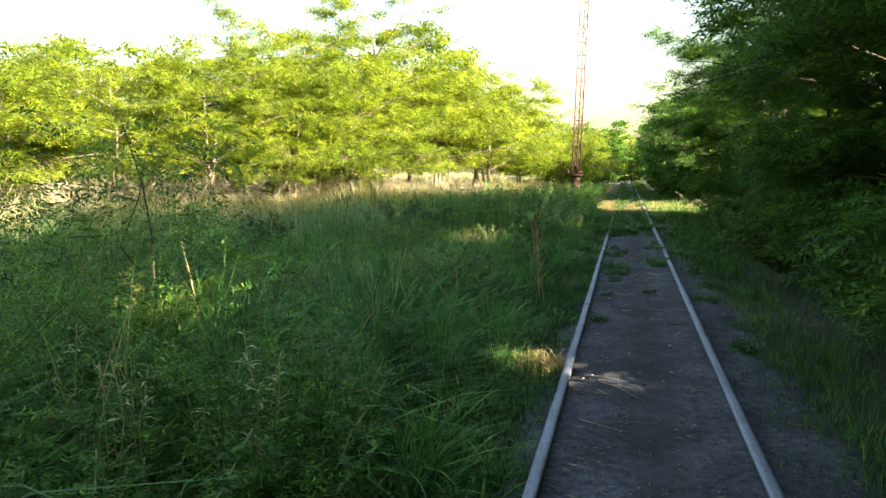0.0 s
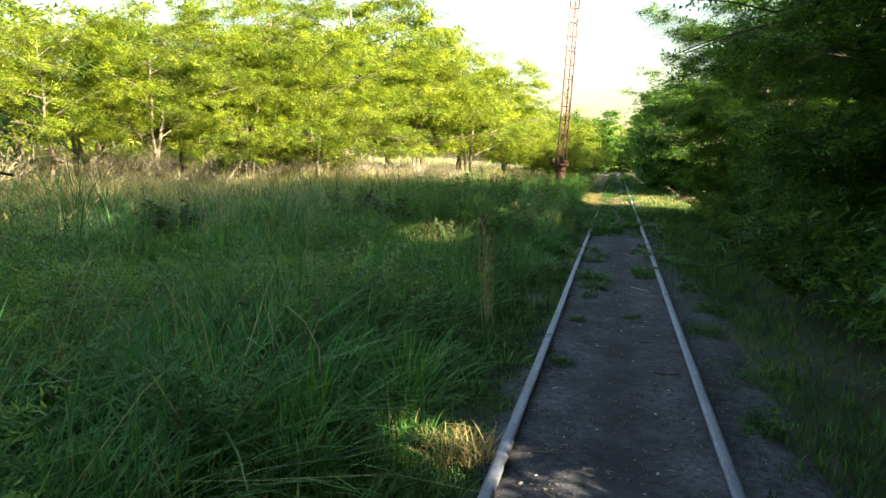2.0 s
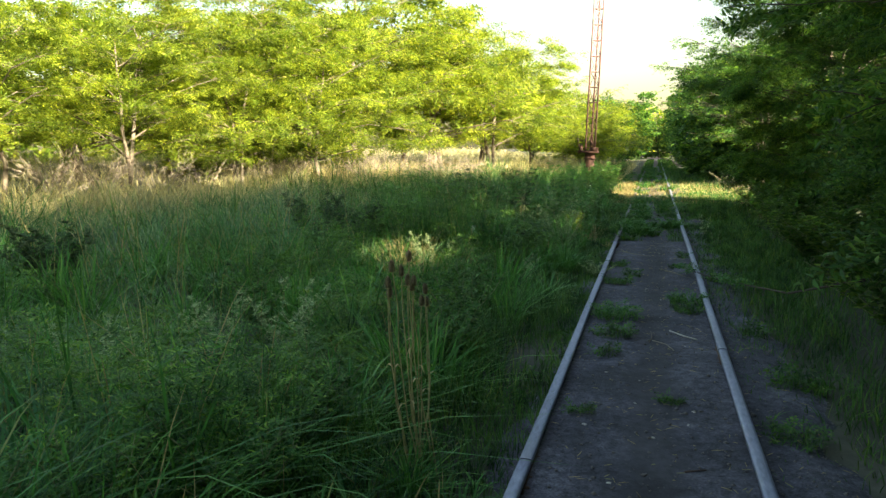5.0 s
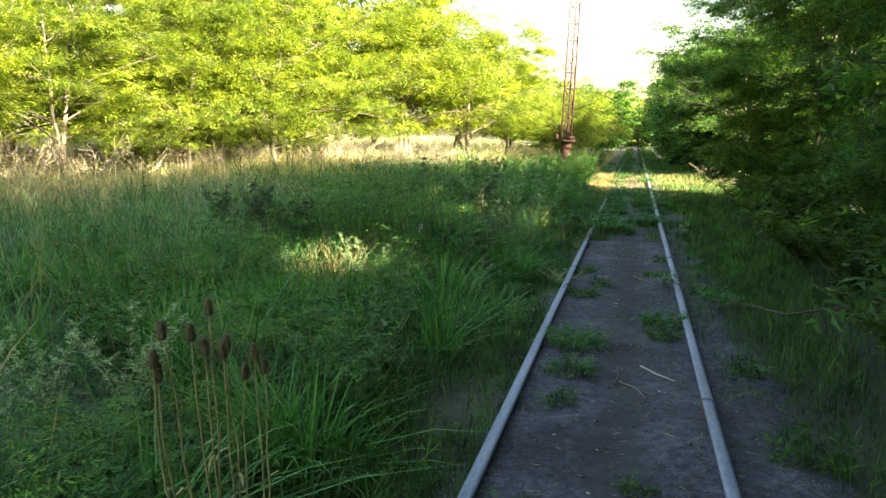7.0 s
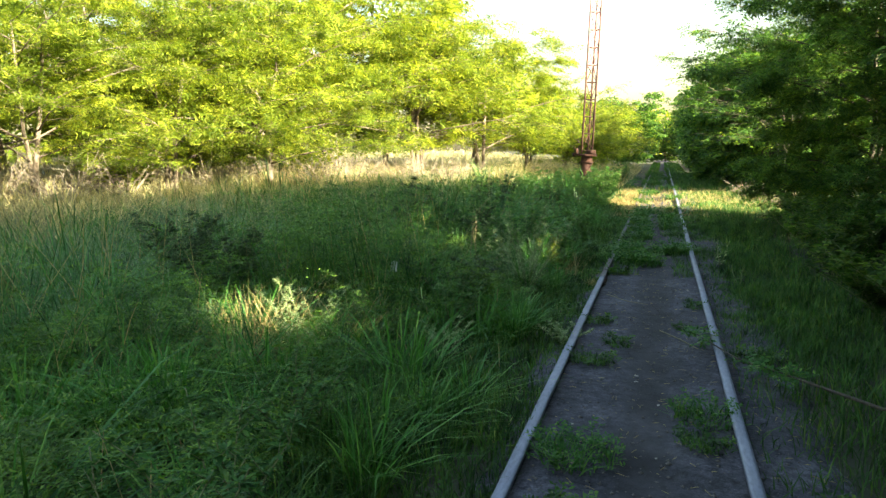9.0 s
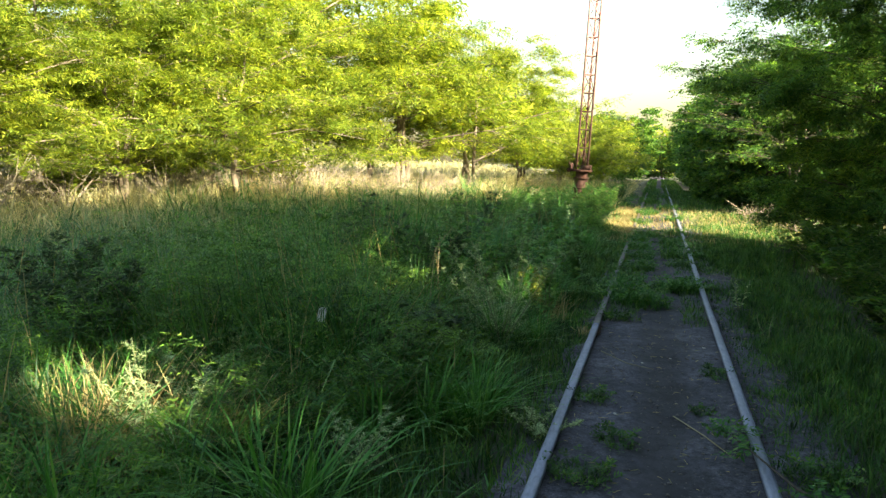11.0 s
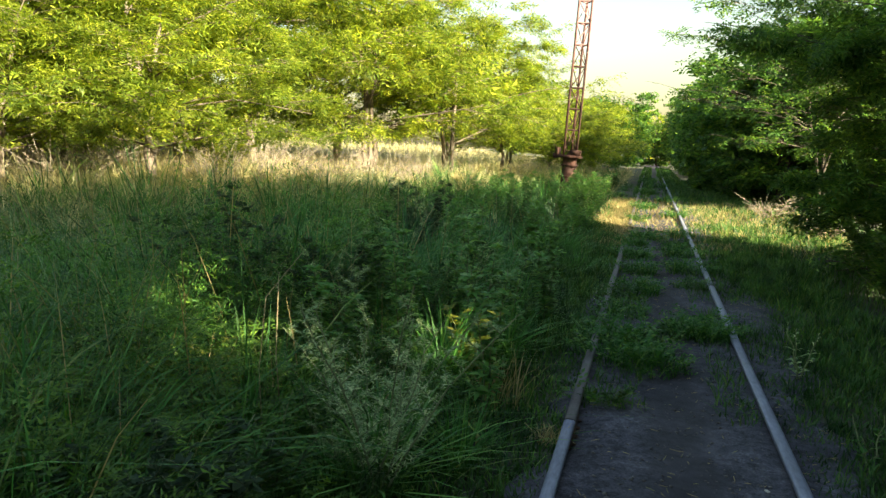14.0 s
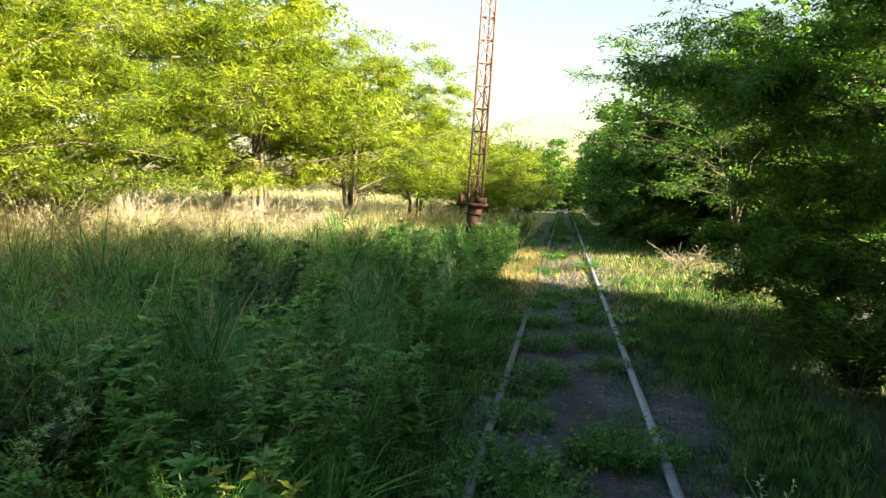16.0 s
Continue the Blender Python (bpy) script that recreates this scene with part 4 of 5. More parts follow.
def branching_plant(name, label, category, x, y, height, stems, mat, leaf_l, leaf_w, per, seed, spread=0.35, stem_mat=None, side=0.0, z=None, flat=False):
    """A plant of several leafy stems: narrow leaves all along each stem and its side shoots."""
    r = np.random.default_rng(seed)
    ob = thing(name, label, category, at=pose(x, y, float(ground_z(x, y)) if z is None else z))
    leaves = Soup()
    base, along, small = [], [], []
    for i in range(stems):
        az = 2 * np.pi * i / stems + r.uniform(-0.5, 0.5)
        hh = height * r.uniform(0.7, 1.05)
        k = 7
        f = np.linspace(0, 1, k)
        out = spread * r.uniform(0.4, 1.2) * f ** 1.4
        pts = np.stack([np.cos(az) * out + 0.012 * r.normal(size=k), np.sin(az) * out + 0.012 * r.normal(size=k), hh * f - 0.03], 1)
        s = Soup()
        s.tube(pts, np.linspace(0.006, 0.002, k), 5)
        lines = [pts]
        if side:
            for g in np.linspace(0.25, 0.92, 9):
                q0 = np.array([np.interp(g, f, pts[:, c]) for c in range(3)])
                a2 = r.uniform(0, 2 * np.pi)
                ln = side * r.uniform(0.5, 1.0) * (1.25 - g)
                sp = q0 + np.array([math.cos(a2), math.sin(a2), 0.9]) * ln * np.linspace(0, 1, 4)[:, None]
                s.tube(sp, [0.003, 0.0025, 0.002, 0.001], 3)
                lines.append(sp)
        put_mesh("stem", s.mesh("stem", True), stem_mat or M_STEM, ob)
        for ln in lines:
            m = int(per * (1.0 if ln is pts else 0.45))
            g = r.uniform(0.18 if ln is pts else 0.1, 1.0, m)
            tt = np.linspace(0, 1, len(ln))
            small.append(1.2 - 0.75 * g)
            base.append(np.stack([np.interp(g, tt, ln[:, c]) for c in range(3)], 1))
            a = r.uniform(0, 2 * np.pi, m)
            along.append(np.stack([np.cos(a), np.sin(a), r.uniform(0.1, 0.9, m)], 1))
    base, along = np.vstack(base), np.vstack(along)
    n = len(base)
    along /= np.linalg.norm(along, axis=1)[:, None]
    sd = np.cross(along, np.array([0, 0, 1.0]) + r.normal(0, 0.2, (n, 3)))
    sd /= np.linalg.norm(sd, axis=1)[:, None]
    small = np.concatenate(small)[:, None]
    ll = leaf_l * r.uniform(0.5, 1.2, (n, 1)) * small
    ww = leaf_w * r.uniform(0.7, 1.2, (n, 1)) * 0.5 * small
    dn = np.array([0, 0, -1.0])
    v = np.stack([base, base + along * ll * 0.45 + sd * ww, base + along * ll * 0.5 + dn * ll * 0.06, base + along * ll * 0.45 - sd * ww, base + along * ll + dn * ll * 0.28], 1)
    o = (np.arange(n) * 5)[:, None]
    if flat:
        leaves.add(v[:, [0, 1, 4, 3]].reshape(-1, 3), np.arange(n * 4).reshape(-1, 4))
    else:
        leaves.add(v.reshape(-1, 3), None, np.concatenate([o + [0, 1, 2], o + [0, 2, 3], o + [1, 4, 2], o + [2, 4, 3]]))
    put_mesh("foliage", leaves.mesh("leaves"), mat, ob)["kind"] = "stuff"
    return ob


# grey-green wormwood between track and meadow
branching_plant("wormwood", "tall grey-green wormwood with feathery side shoots", "weed", -1.22, 14.35, 1.12, 7, M_GREY, 0.048, 0.0075, 95, 71, 0.62, side=0.26)
branching_plant("wormwood", "grey-green wormwood bending outwards in the grass", "weed", -1.45, 14.8, 0.9, 6, M_GREY, 0.046, 0.0075, 85, 72, 0.55, side=0.22)
branching_plant("wormwood", "pale grey-green wormwood beside a dark bush", "weed", -2.3, 16.1, 1.0, 8, M_GREY, 0.045, 0.008, 130, 73, 0.5, side=0.2)
branching_plant("wormwood", "small grey-green wormwood in the meadow", "weed", -1.75, 17.6, 0.95, 6, M_GREY, 0.045, 0.008, 110, 74, 0.35, side=0.18)
branching_plant("wormwood", "grey wormwood leaning over a rail", "weed", -0.62, 12.75, 0.28, 6, M_GREY, 0.035, 0.006, 60, 75, 0.28, side=0.08)
branching_plant("wormwood", "silvery low wormwood among grasses", "weed", -2.9, 7.9, 0.5, 7, M_GREY, 0.035, 0.006, 90, 76, 0.4, side=0.14)
# broad-leaved tall weeds
for x, y, h, sd, k in ((-1.30, 16.25, 1.3, 81, 2), (-0.98, 15.35, 0.95, 82, 2), (-1.72, 16.0, 1.15, 83, 3), (-1.55, 16.9, 1.15, 84, 3), (-1.0, 17.6, 0.9, 85, 3), (-1.9, 18.6, 1.1, 86, 4),
                       (-2.6, 17.8, 1.1, 87, 4), (-1.25, 19.4, 0.9, 88, 4), (-2.2, 16.6, 1.15, 89, 3), (-2.05, 15.55, 1.0, 79, 3), (-1.15, 16.75, 0.95, 78, 2), (-1.6, 20.6, 1.0, 77, 4)):
    branching_plant("goosefoot", "upright green goosefoot weed with broad leaves", "weed", x, y, h, k, M_GOOSE, 0.10, 0.036, 62, sd, 0.16, side=0.14)
for x, y, h, sd in ((-1.5, 22.2, 1.0, 301), (-2.3, 23.6, 1.15, 302), (-1.3, 24.4, 1.05, 303), (-3.2, 24.6, 1.1, 304), (-1.9, 25.6, 1.2, 305), (-2.8, 26.8, 1.2, 306), (-1.4, 28.2, 1.2, 307), (-3.6, 28.4, 1.0, 308), (-1.8, 29.6, 1.1, 309), (-3.0, 21.6, 1.0, 310)):
    branching_plant("goosefoot", "bushy green goosefoot weed before the mast", "weed", x, y, h, 6, M_GOOSE, 0.10, 0.045, 44, sd, 0.5, side=0.25, flat=True)
# green weeds at sun flecks; the yellow leaf colour paints in the sunlight
branching_plant("sun_fleck_weed", "leafy weed coloured yellow-green for a sun fleck", "weed", -1.25, 16.05, 0.55, 5, M_YELLOW, 0.09, 0.035, 22, 91, 0.2, side=0.08)
branching_plant("sun_fleck_weed", "leafy weed in the meadow grass, coloured yellow-green for a sun fleck", "weed", -2.45, 15.0, 0.6, 6, M_YELLOW, 0.08, 0.03, 24, 92, 0.3, side=0.1)
branching_plant("sun_fleck_weed", "feathery weed in the meadow, coloured yellow-green for a sun fleck", "weed", -3.4, 4.2, 0.98, 8, M_YELLOW, 0.075, 0.018, 64, 93, 0.5, side=0.24)
branching_plant("thistle", "pale upright thistle in grass beside the rail", "weed", 0.86, 16.85, 0.42, 3, M_GREY, 0.09, 0.022, 20, 94, 0.12)
branching_plant("thistle", "small pale thistle in short grass", "weed", 0.95, 15.6, 0.3, 3, M_WEED, 0.08, 0.022, 16, 95, 0.12)
# more leafy weeds scattered through the meadow
stock = [branching_plant("meadow_weed", "leafy green weed rising from the meadow grass", "weed", -2.6, 4.6, 0.75, 5, M_WEED, 0.06, 0.015, 70, 97, 0.3, side=0.16, flat=True),
         branching_plant("meadow_weed", "leafy green weed rising from the meadow grass", "weed", -1.9, 6.3, 0.65, 6, M_HERB, 0.045, 0.011, 70, 98, 0.36, side=0.2, flat=True),
         branching_plant("meadow_weed", "leafy green weed rising from the meadow grass", "weed", -3.0, 8.6, 0.7, 6, M_GREY, 0.045, 0.008, 80, 99, 0.34, side=0.18, flat=True),
         branching_plant("meadow_weed", "leafy green weed rising from the meadow grass", "weed", -2.4, 12.2, 0.7, 7, M_WEED, 0.055, 0.014, 80, 100, 0.4, side=0.2, flat=True)]
for ob in stock:
    tagged(ob, group="meadow weeds")
pr = np.random.default_rng(19)
for i in range(80):
    x, y = -1.25 - 4.2 * pr.uniform() ** 1.2, 1.2 + 22 * pr.uniform() ** 1.5
    copy_thing(stock[int(pr.choice([0, 0, 0, 1, 2, 3, 3, 3]))], pose(x, y, float(ground_z(x, y)), 0, 0, pr.uniform(0, 360)) @ Matrix.Scale(pr.uniform(0.6, 1.25), 4))
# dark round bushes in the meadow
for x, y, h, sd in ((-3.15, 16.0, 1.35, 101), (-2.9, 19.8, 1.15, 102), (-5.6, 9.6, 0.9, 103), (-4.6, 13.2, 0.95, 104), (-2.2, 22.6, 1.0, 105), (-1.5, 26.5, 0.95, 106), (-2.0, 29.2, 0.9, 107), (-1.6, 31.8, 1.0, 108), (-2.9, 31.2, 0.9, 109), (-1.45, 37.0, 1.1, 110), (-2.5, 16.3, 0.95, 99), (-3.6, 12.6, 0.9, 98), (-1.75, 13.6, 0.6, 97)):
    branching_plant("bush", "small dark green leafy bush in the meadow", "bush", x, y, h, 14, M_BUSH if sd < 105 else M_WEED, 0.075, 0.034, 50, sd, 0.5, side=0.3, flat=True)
# straw tufts and a yellow tuft
grass_tuft("bright yellow-green grass tuft beside bare soil", M_YELLOW, 90, 0.05, 0.2, 0.008, 0.55, 111, -1.29, 9.4)
# the straw colour of the next two brightens the sunlit patch of meadow
grass_tuft("grass tuft coloured pale straw for a patch of sunlight", M_STRAW, 420, 0.36, 0.7, 0.005, 1.0, 112, -2.75, 11.75)
grass_tuft("smaller grass tuft coloured pale straw for the sunlit patch", M_STRAW, 200, 0.26, 0.65, 0.005, 1.0, 113, -2.3, 11.95)
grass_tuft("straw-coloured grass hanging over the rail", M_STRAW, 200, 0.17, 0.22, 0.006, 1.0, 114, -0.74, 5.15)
grass_tuft("straw-coloured grass tuft at the rail", M_STRAW, 60, 0.07, 0.14, 0.005, 0.9, 115, -0.62, 15.3)
grass_tuft("dry reddish straw stalks under green weeds", M_STRAW, 60, 0.16, 0.4, 0.006, 0.5, 116, -0.98, 15.75)
grass_tuft("big pale tussock of stiff dry blades", M_DRY, 420, 0.25, 1.0, 0.018, 0.6, 117, -4.75, 29.0)
grass_tuft("pale tussock of stiff dry blades", M_DRY, 260, 0.2, 0.8, 0.016, 0.6, 118, -7.0, 33.5)


tussocks = [grass_tuft("arching green grass tussock in the meadow", M_TUSSOCK, 80, 0.09, 0.62, 0.012, 1.0, 121, -1.7, 5.2, name="tussock"),
            grass_tuft("arching green grass tussock in the meadow", M_TUSSOCK, 60, 0.07, 0.5, 0.010, 1.15, 122, -2.3, 9.6, name="tussock"),
            grass_tuft("arching green grass tussock in the meadow", M_TUSSOCK, 100, 0.12, 0.7, 0.011, 0.8, 123, -2.9, 11.9, name="tussock")]
for ob in tussocks:
    tagged(ob, group="tussocks in the meadow")
for x, y, k, size in ((-2.45, 10.9, 0, 1.0), (-2.7, 10.6, 2, 0.95), (-2.1, 10.9, 2, 0.95), (-2.95, 10.8, 0, 1.0), (-2.4, 10.3, 2, 1.0), (-1.8, 10.2, 0, 0.9)):
    copy_thing(tussocks[k], pose(x, y, float(ground_z(x, y)), 0, 0, 50 * x) @ Matrix.Scale(size, 4))
for i in range(270):
    x, y = -1.0 - 5.0 * pr.uniform() ** 1.3, pr.uniform(1.5, 22)
    copy_thing(tussocks[i % 3], pose(x, y, float(ground_z(x, y)), 0, 0, pr.uniform(0, 360)) @ Matrix.Scale(pr.uniform(0.7, 1.15) * min(1, 0.5 + 0.5 * (-x - 0.6)), 4))


# reed-like pale stalks near the start of the walk
for x, y, h, sd in ((-1.66, 2.6, 0.9, 131), (-1.74, 2.78, 0.82, 132), (-2.15, 2.35, 0.92, 133), (-1.85, 2.6, 0.8, 134), (-2.5, 2.9, 0.95, 135), (-1.6, 3.3, 0.72, 136), (-2.35, 2.55, 0.88, 137), (-2.7, 2.6, 0.95, 138), (-2.0, 2.9, 0.8, 139)):
    branching_plant("reed_stalk", "pale green upright stalk with narrow leaves", "weed", x, y, h, 2, M_REED, 0.15, 0.018, 26, sd, 0.12, M_DRYSTEM)


def dry_stalk(label, pts, radius=0.004):
    ob = thing("dry_stalk", label, "stalk")
    s = Soup()
    s.tube(pts, np.linspace(radius, radius * 0.5, len(pts)), 5)
    put_mesh("stalk", s.mesh("stalk", True), M_DRYSTEM, ob)


dry_stalk("pale arching dry stalk in the meadow", [(-1.38, 4.95, -0.12), (-1.40, 4.93, 0.25), (-1.41, 4.91, 0.5), (-1.5, 4.95, 0.62), (-1.62, 5.0, 0.68)])
dry_stalk("pale bent dry stalk in the meadow", [(-1.86, 5.3, -0.12), (-1.88, 5.34, 0.2), (-1.9, 5.36, 0.45), (-1.98, 5.42, 0.58)])
dry_stalk("long leaning dry stalk above the grass", [(-2.6, 4.6, -0.12), (-2.7, 4.7, 0.35), (-2.9, 4.8, 0.7)])
dry_stalk("thin dry stalk beside wormwood", [(-1.85, 14.5, -0.12), (-1.87, 14.5, 0.4), (-1.84, 14.52, 0.75), (-1.7, 14.6, 0.95)])
dry_stalk("thin pale dry stalk among weeds", [(-1.8, 14.6, -0.12), (-1.84, 14.6, 0.45), (-1.83, 14.62, 0.85)])
scrap = thing("paper_scrap", "crumpled white paper scrap caught in the grass", "litter", at=pose(-2.27, 13.25, 0.42, 60, 15, 30))
s = Soup()
g = np.linspace(-1, 1, 6)
gx, gy = np.meshgrid(g, g, indexing="ij")
gv = np.stack([gx * 0.028, gy * 0.055, 0.008 * wave(gx * 2, gy * 2, 60)], -1).reshape(-1, 3)
gq = [(a * 6 + c, (a + 1) * 6 + c, (a + 1) * 6 + c + 1, a * 6 + c + 1) for a in range(5) for c in range(5)]
s.add(gv, gq)
s.add(gv - [0, 0, 0.0015], [q[::-1] for q in gq])
put_mesh("sheet", s.mesh("sheet", True), M_PAPER, scrap)
grass_tuft("tall grass holding a white scrap", M_TUSSOCK, 50, 0.06, 0.62, 0.009, 0.45, 124, -2.27, 13.27)


# ---- teasels ----
def teasel(x, y, top, seed, foot):
    r = np.random.default_rng(seed)
    zg = float(ground_z(x, y))
    ob = thing("teasel", "dried brown teasel with a spiny seed head", "teasel", "dead teasels", at=pose(x, y, zg))
    h = top - zg
    f = np.linspace(0, 1, 7)
    bend = np.array([foot[0] - x, foot[1] - y]) * r.uniform(0.55, 0.95) + r.uniform(-0.05, 0.05, 2)
    pts = np.stack([bend[0] * (1 - f) ** 2 + 0.006 * r.normal(size=7), bend[1] * (1 - f) ** 2 + 0.006 * r.normal(size=7), h * f - 0.02], 1)
    s = Soup()
    s.tube(pts, np.linspace(0.0048, 0.0022, 7), 6)
    put_mesh("stem", s.mesh("stem", True), M_TEASELSTEM, ob, "dull straw-coloured stem")
    s = Soup()
    zz = np.linspace(-0.021, 0.024, 8)
    rad = 0.0125 * np.sqrt(np.clip(1 - (zz / 0.03) ** 2, 0.02, 1))
    c = pts[-1]
    s.tube(np.stack([np.full(8, c[0]), np.full(8, c[1]), c[2] + zz], 1), rad, 10)
    head = put_mesh("seed_head", s.mesh("seed_head"), M_TEASEL, ob, "brown spiny head")
    s = Soup()
    for i in range(240):
        z = r.uniform(-0.022, 0.028)
        a = r.uniform(0, 2 * np.pi)
        rr = 0.012 * math.sqrt(max(0.02, 1 - (z / 0.03) ** 2))
        p = c + np.array([math.cos(a) * rr, math.sin(a) * rr, z])
        d = np.array([math.cos(a), math.sin(a), 0.7])
        e = np.array([-math.sin(a), math.cos(a), 0]) * 0.0009
        s.add([p - e, p + e, p + d * 0.009], None, [(0, 1, 2)])
    put_mesh("bristle", s.mesh("bristle"), M_TEASEL, head)["kind"] = "stuff"
    for i in range(6):
        a = i * 1.05 + r.uniform(0, 0.4)
        p0 = c + np.array([0, 0, -0.023])
        d = np.array([math.cos(a), math.sin(a), 0.0])
        s = Soup()
        s.tube([p0, p0 + d * 0.02, p0 + d * 0.032 + [0, 0, 0.03]], [0.0014, 0.0012, 0.0006], 3)
        put_mesh("bract", s.mesh("bract"), M_TEASELSTEM, head)
    for i in range(1):
        s = Soup()
        g = r.uniform(0.35, 0.7)
        p0 = np.array([np.interp(g, f, pts[:, k]) for k in range(3)])
        a = r.uniform(0, 2 * np.pi)
        d = np.array([math.cos(a), math.sin(a), 0.2])
        e = np.array([-math.sin(a), math.cos(a), 0]) * 0.008
        s.add([p0 - e * 0.4, p0 + e * 0.4, p0 + d * 0.035 + e * 0.6, p0 + d * 0.035 - e * 0.6, p0 + d * 0.07 - [0, 0, 0.04]], [(0, 1, 2, 3)], [(3, 2, 4)])
        put_mesh("dry_leaf", s.mesh("dry_leaf"), M_STRAW, ob)


heads = ((7.36, 1.006), (7.19, 0.989), (7.14, 0.923), (7.15, 0.88), (7.46, 0.874), (7.45, 0.85), (7.59, 0.808), (7.70, 0.718), (7.30, 0.95), (7.33, 0.90), (7.52, 0.76))
tr = np.random.default_rng(77)
for i, (x, y, z) in enumerate([(-1.05 + tr.uniform(-0.02, 0.02), a, c) for a, c in heads] + [(-9.2, 17.2, 1.0), (-9.4, 17.6, 0.95), (-9.0, 17.9, 1.05)]):
    teasel(x, y, z, 120 + i, (-1.0, 7.42) if y < 10 else (-9.2, 17.6))


# ---- sticks, chips and the fallen branch ----
def stick(label, pts, radius, mat):
    ob = thing("stick", label, "stick")
    s = Soup()
    s.tube(pts, np.linspace(radius, radius * 0.6, len(pts)), 6)
    put_mesh("wood", s.mesh("wood", True), mat, ob)


def on_bed(*xy, lift=0.006):
    return [(x, y, float(bed_z(np.array(x), np.array(y))) + lift) for x, y in xy]


stick("dark bent twig lying across the dirt", on_bed((0.27, 6.83), (0.36, 6.80), (0.45, 6.83), lift=0.008), 0.006, M_RAILSIDE)
stick("pale barkless stick lying in the track", on_bed((0.18, 10.28), (0.28, 10.13), (0.38, 10.0), lift=0.008), 0.007, M_CHIP)
stick("brown forked twig on the dirt", on_bed((0.02, 9.85), (0.04, 10.0), (0.03, 10.2), lift=0.02), 0.006, M_BARK)
stick("brown twig lying beside a pale stick", on_bed((0.05, 9.95), (0.15, 9.85), (0.20, 9.70), lift=0.012), 0.005, M_DEADWOOD)
# A thin pale stick drawn along a streak of sunlight on the dirt.
stick("pale stick standing in for a sunlight streak on the dirt", on_bed((-0.30, 4.87), (-0.16, 4.70), (-0.03, 4.53), lift=0.008), 0.003, M_DRYSTEM)
stick("pale straw stalk in the track", on_bed((-0.38, 4.02), (-0.25, 3.95), (-0.13, 3.9), lift=0.008), 0.003, M_DRYSTEM)
stick("thin dry stalk across the track", on_bed((0.12, 13.3), (0.28, 13.0), (0.4, 12.75), lift=0.01), 0.004, M_DRYSTEM)
stick("dark twig in the dirt", on_bed((0.20, 7.7), (0.30, 7.74), lift=0.005), 0.005, M_RAILSIDE)
stick("long thin dry stalk on the dirt", on_bed((-0.42, 14.6), (-0.2, 14.3), (0.0, 14.25), lift=0.01), 0.003, M_DRYSTEM)

cr = np.random.default_rng(14)
for i in range(40):
    x, y = cr.uniform(-0.42, 0.42), cr.uniform(2.5, 19)
    d = cr.uniform(0.008, 0.016)
    ob = thing("chip", "small pale chip lying on dark dirt", "chip", "pale chips on the track", at=pose(x, y, float(bed_z(np.array(x), np.array(y))) + 0.001, 0, 0, cr.uniform(0, 360)))
    s = Soup()
    s.add([(-d, -d * 0.5, 0), (d * 0.8, -d * 0.6, 0), (d, d * 0.5, 0), (-d * 0.7, d * 0.6, 0), (-d * 0.7, -d * 0.3, d * 0.35), (d * 0.6, -d * 0.4, d * 0.3), (d * 0.7, d * 0.3, d * 0.4), (-d * 0.5, d * 0.4, d * 0.3)],
          [(3, 2, 1, 0), (4, 5, 6, 7), (0, 1, 5, 4), (1, 2, 6, 5), (2, 3, 7, 6), (3, 0, 4, 7)])
    put_mesh("flake", s.mesh("flake"), M_CHIP, ob)


def fallen_branch():
    ob = thing("fallen_branch", "leafy green branch fallen across a rail", "branch")
    r = np.random.default_rng(16)
    pts = np.array([(1.75, 10.9, 0.30), (1.26, 11.4, 0.06), (0.95, 11.9, 0.03), (0.62, 12.2, 0.05), (0.36, 12.95, 0.03)])
    s = Soup()
    s.tube(pts, [0.012, 0.011, 0.009, 0.006, 0.003], 6)
    put_mesh("twig", s.mesh("twig", True), M_DARKBARK, ob)
    n = 46
    g = np.concatenate([r.uniform(0.5, 0.72, 26), r.uniform(0.88, 1.0, 20)])
    tt = np.linspace(0, 1, 5)
    base = np.stack([np.interp(g, tt, pts[:, c]) for c in range(3)], 1)
    a = r.uniform(0, 2 * np.pi, n)
    s = Soup()
    sprays(s, base, np.stack([np.cos(a), np.sin(a), r.uniform(0.0, 0.3, n)], 1), np.array([0, 0, 1.0]) + r.normal(0, 0.3, (n, 3)), 0.17, 7, 0.05, 0.017, seed=17, droop=0.1)
    put_mesh("foliage", s.mesh("leaves"), M_WEED, ob, "dull green pinnate leaves")


fallen_branch()


# ---- dead shrubs under the sunny trees ----
def dead_shrub(seed, x, y, h):
    r = np.random.default_rng(seed)
    ob = thing("dead_shrub", "leafless pale brown shrub under the trees", "shrub", "dead shrubs", at=pose(x, y, float(ground_z(x, y))))
    s = Soup()
    for i in range(16):
        a, e = r.uniform(0, 2 * np.pi), r.uniform(0.3, 1.2)
        d = np.array([math.cos(a), math.sin(a), e]) / math.hypot(1, e)
        ln = h * r.uniform(0.7, 1.4)
        f = np.linspace(0, 1, 5)[:, None]
        p = d * ln * f + r.normal(0, 0.05, (5, 3)) * f
        s.tube(p, np.linspace(0.016, 0.004, 5), 4)
        for b in range(5):
            g = r.uniform(0.3, 0.95)
            q0 = np.array([np.interp(g, f[:, 0], p[:, c]) for c in range(3)])
            d2 = d + r.normal(0, 0.7, 3)
            s.tube([q0, q0 + d2 * 0.2 * h, q0 + d2 * 0.35 * h + r.normal(0, 0.04, 3)], [0.007, 0.005, 0.003], 3)
    put_mesh("deadwood", s.mesh("twigs", True), M_DEADWOOD, ob)


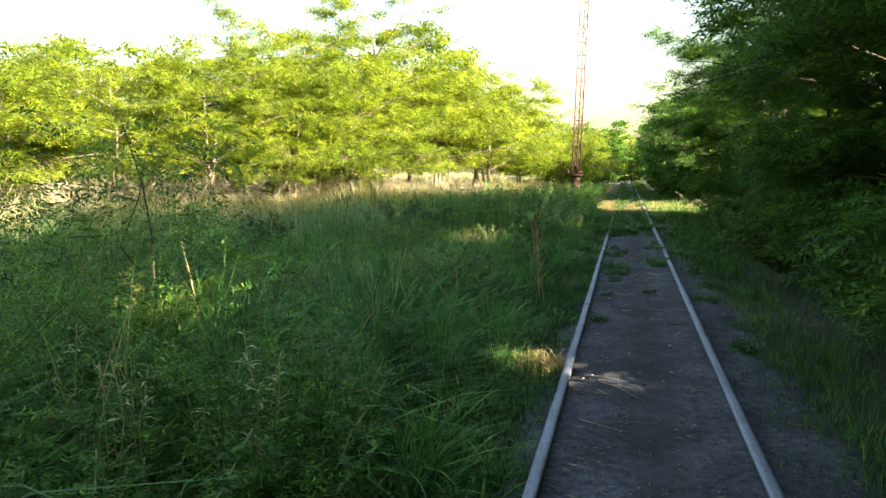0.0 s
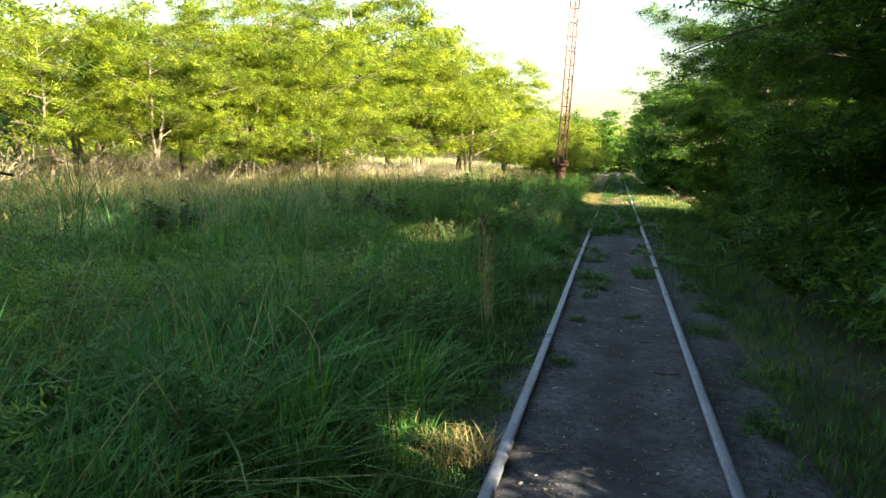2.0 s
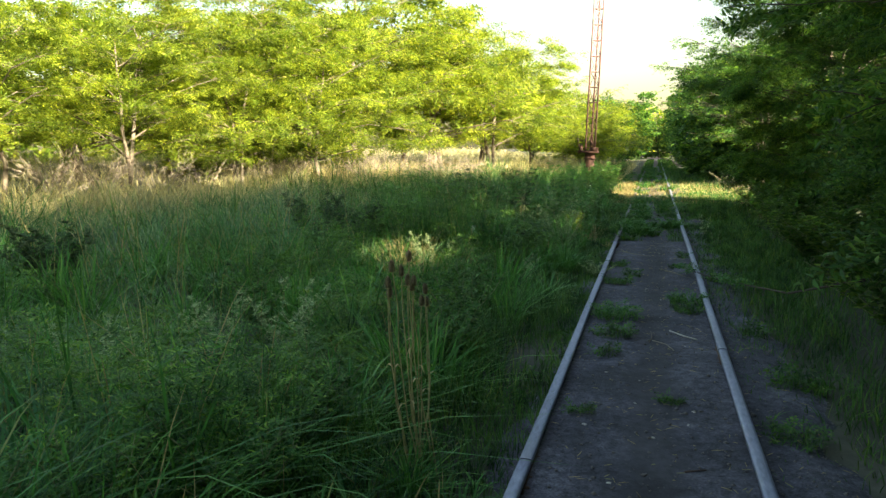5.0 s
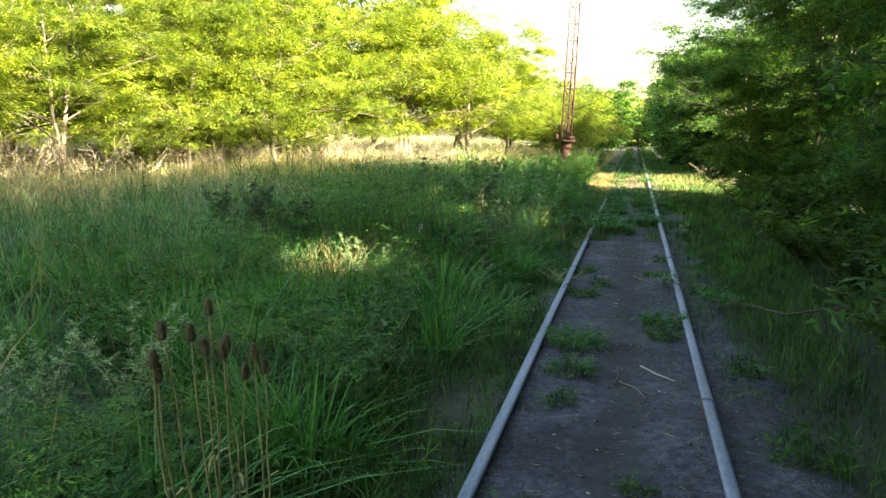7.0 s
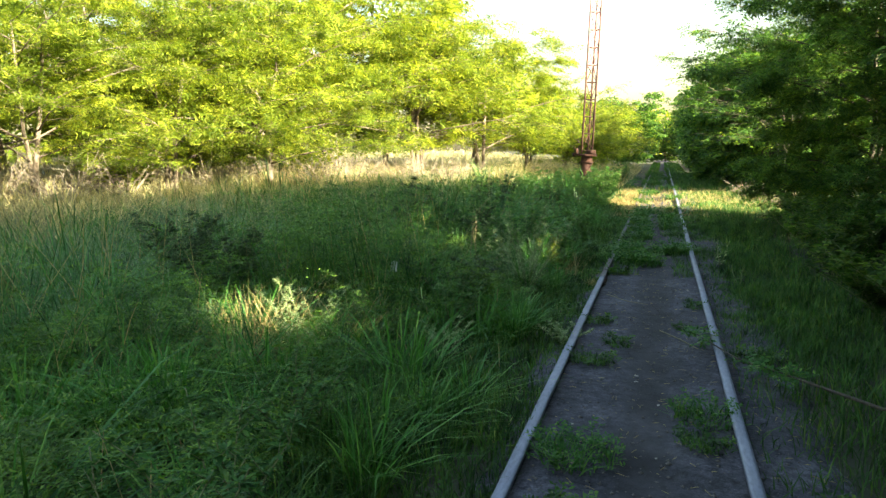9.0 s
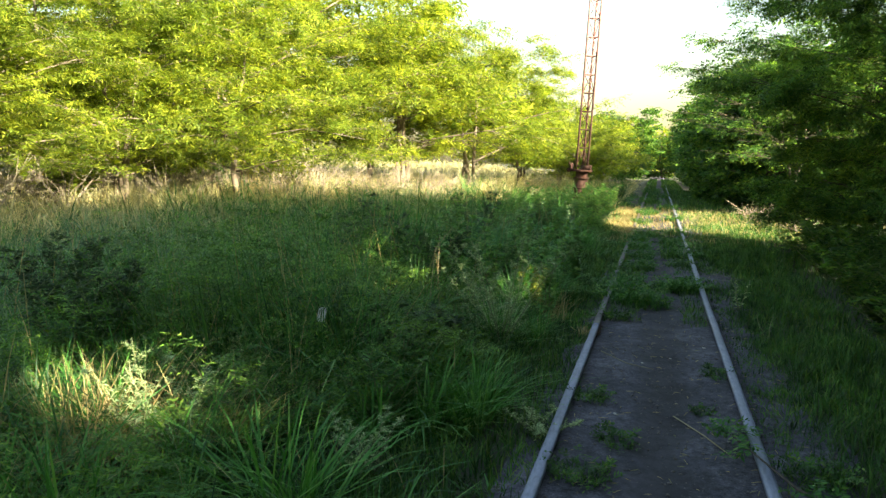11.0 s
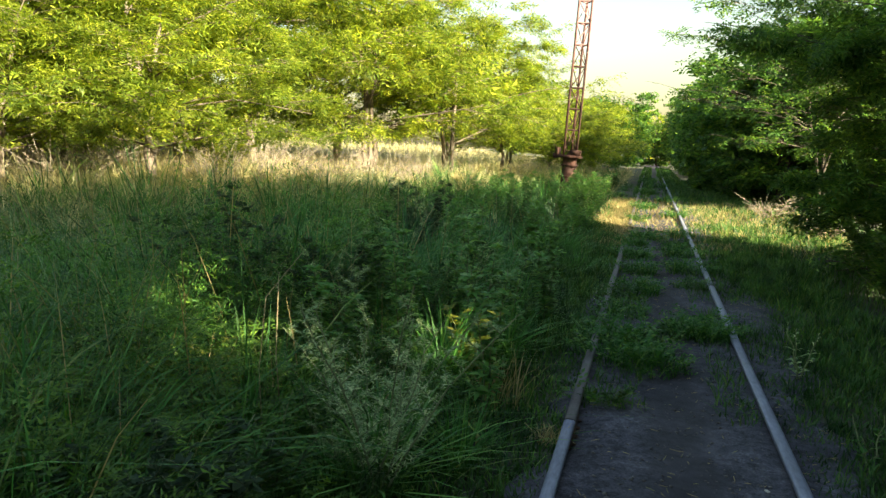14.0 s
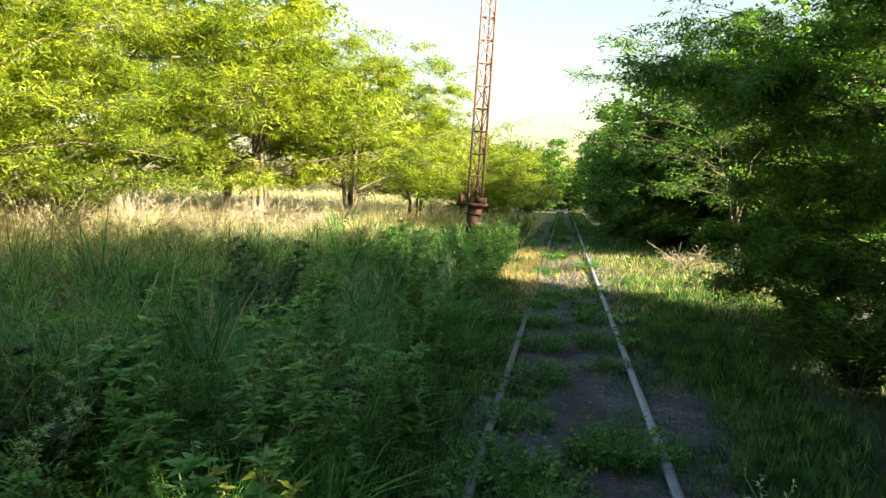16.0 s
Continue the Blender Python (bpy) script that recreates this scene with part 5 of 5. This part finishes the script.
for i, (x, y, h) in enumerate(((-8.6, 24.5, 1.0), (-9.2, 27.0, 1.1), (-8.9, 29.8, 1.0), (-8.1, 31.4, 1.1), (-7.2, 33.6, 1.0), (-6.4, 35.8, 0.9), (-10.4, 22.0, 1.1), (-11.2, 19.6, 1.0), (-12.3, 16.2, 1.0), (-5.6, 38.5, 0.9),
                               (-7.8, 27.6, 0.9), (-9.8, 25.4, 1.1), (-8.4, 33.0, 1.0), (-10.9, 24.0, 1.0), (-11.8, 21.2, 1.1), (-7.0, 31.0, 0.8), (-12.8, 18.0, 1.1), (-13.6, 14.4, 1.1), (-10.2, 28.2, 1.2), (3.1, 26.3, 0.6), (2.7, 29.8, 0.6), (-12.9, 11.5, 1.0), (-5.0, 43, 0.9), (-11.6, 23.0, 1.2), (-12.2, 26.0, 1.2), (-10.6, 30.4, 1.1), (-13.2, 20.4, 1.2), (-14.2, 17.6, 1.2), (-9.0, 31.8, 1.0), (-12.6, 13.4, 1.1), (-14.0, 9.6, 1.1), (-8.2, 35.0, 1.0), (-11.0, 17.8, 0.9))):
    dead_shrub(140 + i, x, y, h)

# undergrowth below the hedge
for i, (x, y, h) in enumerate(((2.3, 3.2, 1.0), (2.0, 5.4, 0.9), (2.2, 7.8, 1.0), (1.9, 9.9, 0.8), (2.1, 12.6, 0.9), (2.9, 14.6, 0.8), (3.0, 17.8, 0.9), (2.9, 9.0, 1.3), (3.2, 4.6, 1.4), (3.0, 12.0, 1.3), (3.9, 18.0, 1.2), (2.5, 18.4, 1.0), (2.3, 19.6, 0.9), (2.6, 20.8, 0.8), (2.1, 16.4, 0.9), (2.2, 17.4, 0.8), (3.4, 19.2, 1.3), (3.3, 16.4, 1.4), (2.0, 14.2, 0.8), (3.9, 21.0, 1.2), (3.0, 22.6, 0.6),
                               (2.4, 38.5, 1.2), (2.3, 43.0, 1.2), (2.2, 48.0, 1.2), (2.1, 54.0, 1.2), (3.6, 36.5, 1.1))):
    branching_plant("undergrowth_shrub", "dark green shrub in the hedge's shade", "shrub", x, y, h, 12, M_LEAF_SHADE, 0.11, 0.05, 46, 160 + i, 0.75, side=0.42, flat=True)

for i, (x, y, h) in enumerate(((3.3, 0.6, 2.0), (3.6, 3.6, 2.2), (3.5, 7.8, 2.2), (3.8, 12.2, 2.1), (4.2, 16.6, 1.9), (5.6, 5.6, 2.4), (5.8, 9.8, 2.4), (6.0, 14.2, 2.2))):
    branching_plant("tall_shrub", "tall dark shrub filling the hedge", "shrub", x, y, h, 12, M_LEAF_SHADE, 0.15, 0.07, 60, 190 + i, 1.1, M_DARKBARK, side=0.7, flat=True)


for i, (x, y, h) in enumerate(((-13.4, 11.6, 1.3), (-11.6, 20.2, 1.2), (-14.6, 8.4, 1.4), (-10.4, 26.4, 1.2), (-15.5, 15.6, 1.5))):
    branching_plant("sunny_shrub", "sunlit yellow-green shrub under the locust trees", "shrub", x, y, h, 9, M_LEAF_SUN, 0.2, 0.08, 40, 220 + i, 1.2, M_DEADWOOD, side=0.8, flat=True)


# ---- woods far off ----
def far_woods(x0, x1, y0, y1, seed):
    r = np.random.default_rng(seed)
    s = Soup()
    n = 5000
    base = np.stack([r.uniform(x0, x1, n), r.uniform(y0, y1, n), r.uniform(0, 1, n)], 1)
    base[:, 2] = 7.0 * base[:, 2] ** 0.8 * (0.75 + 0.35 * wave(base[:, 0] * 0.15, base[:, 1] * 0.15, seed))
    a = r.uniform(0, 2 * np.pi, n)
    sprays(s, base, np.stack([np.cos(a), np.sin(a), r.uniform(-0.3, 0.3, n)], 1), np.array([0, 0, 1.0]) + r.normal(0, 0.5, (n, 3)), 0.9, 2, 0.7, 0.3, seed=seed)
    tagged(put_mesh("far_woods", s.mesh("far_woods"), M_LEAF_SUN), "distant sunlit green trees", "woods", kind="stuff")


far_woods(-40, -30, -10, 75, 33)
far_woods(38, 46, -20, 110, 31)
far_woods(-20, 30, 105, 114, 32)
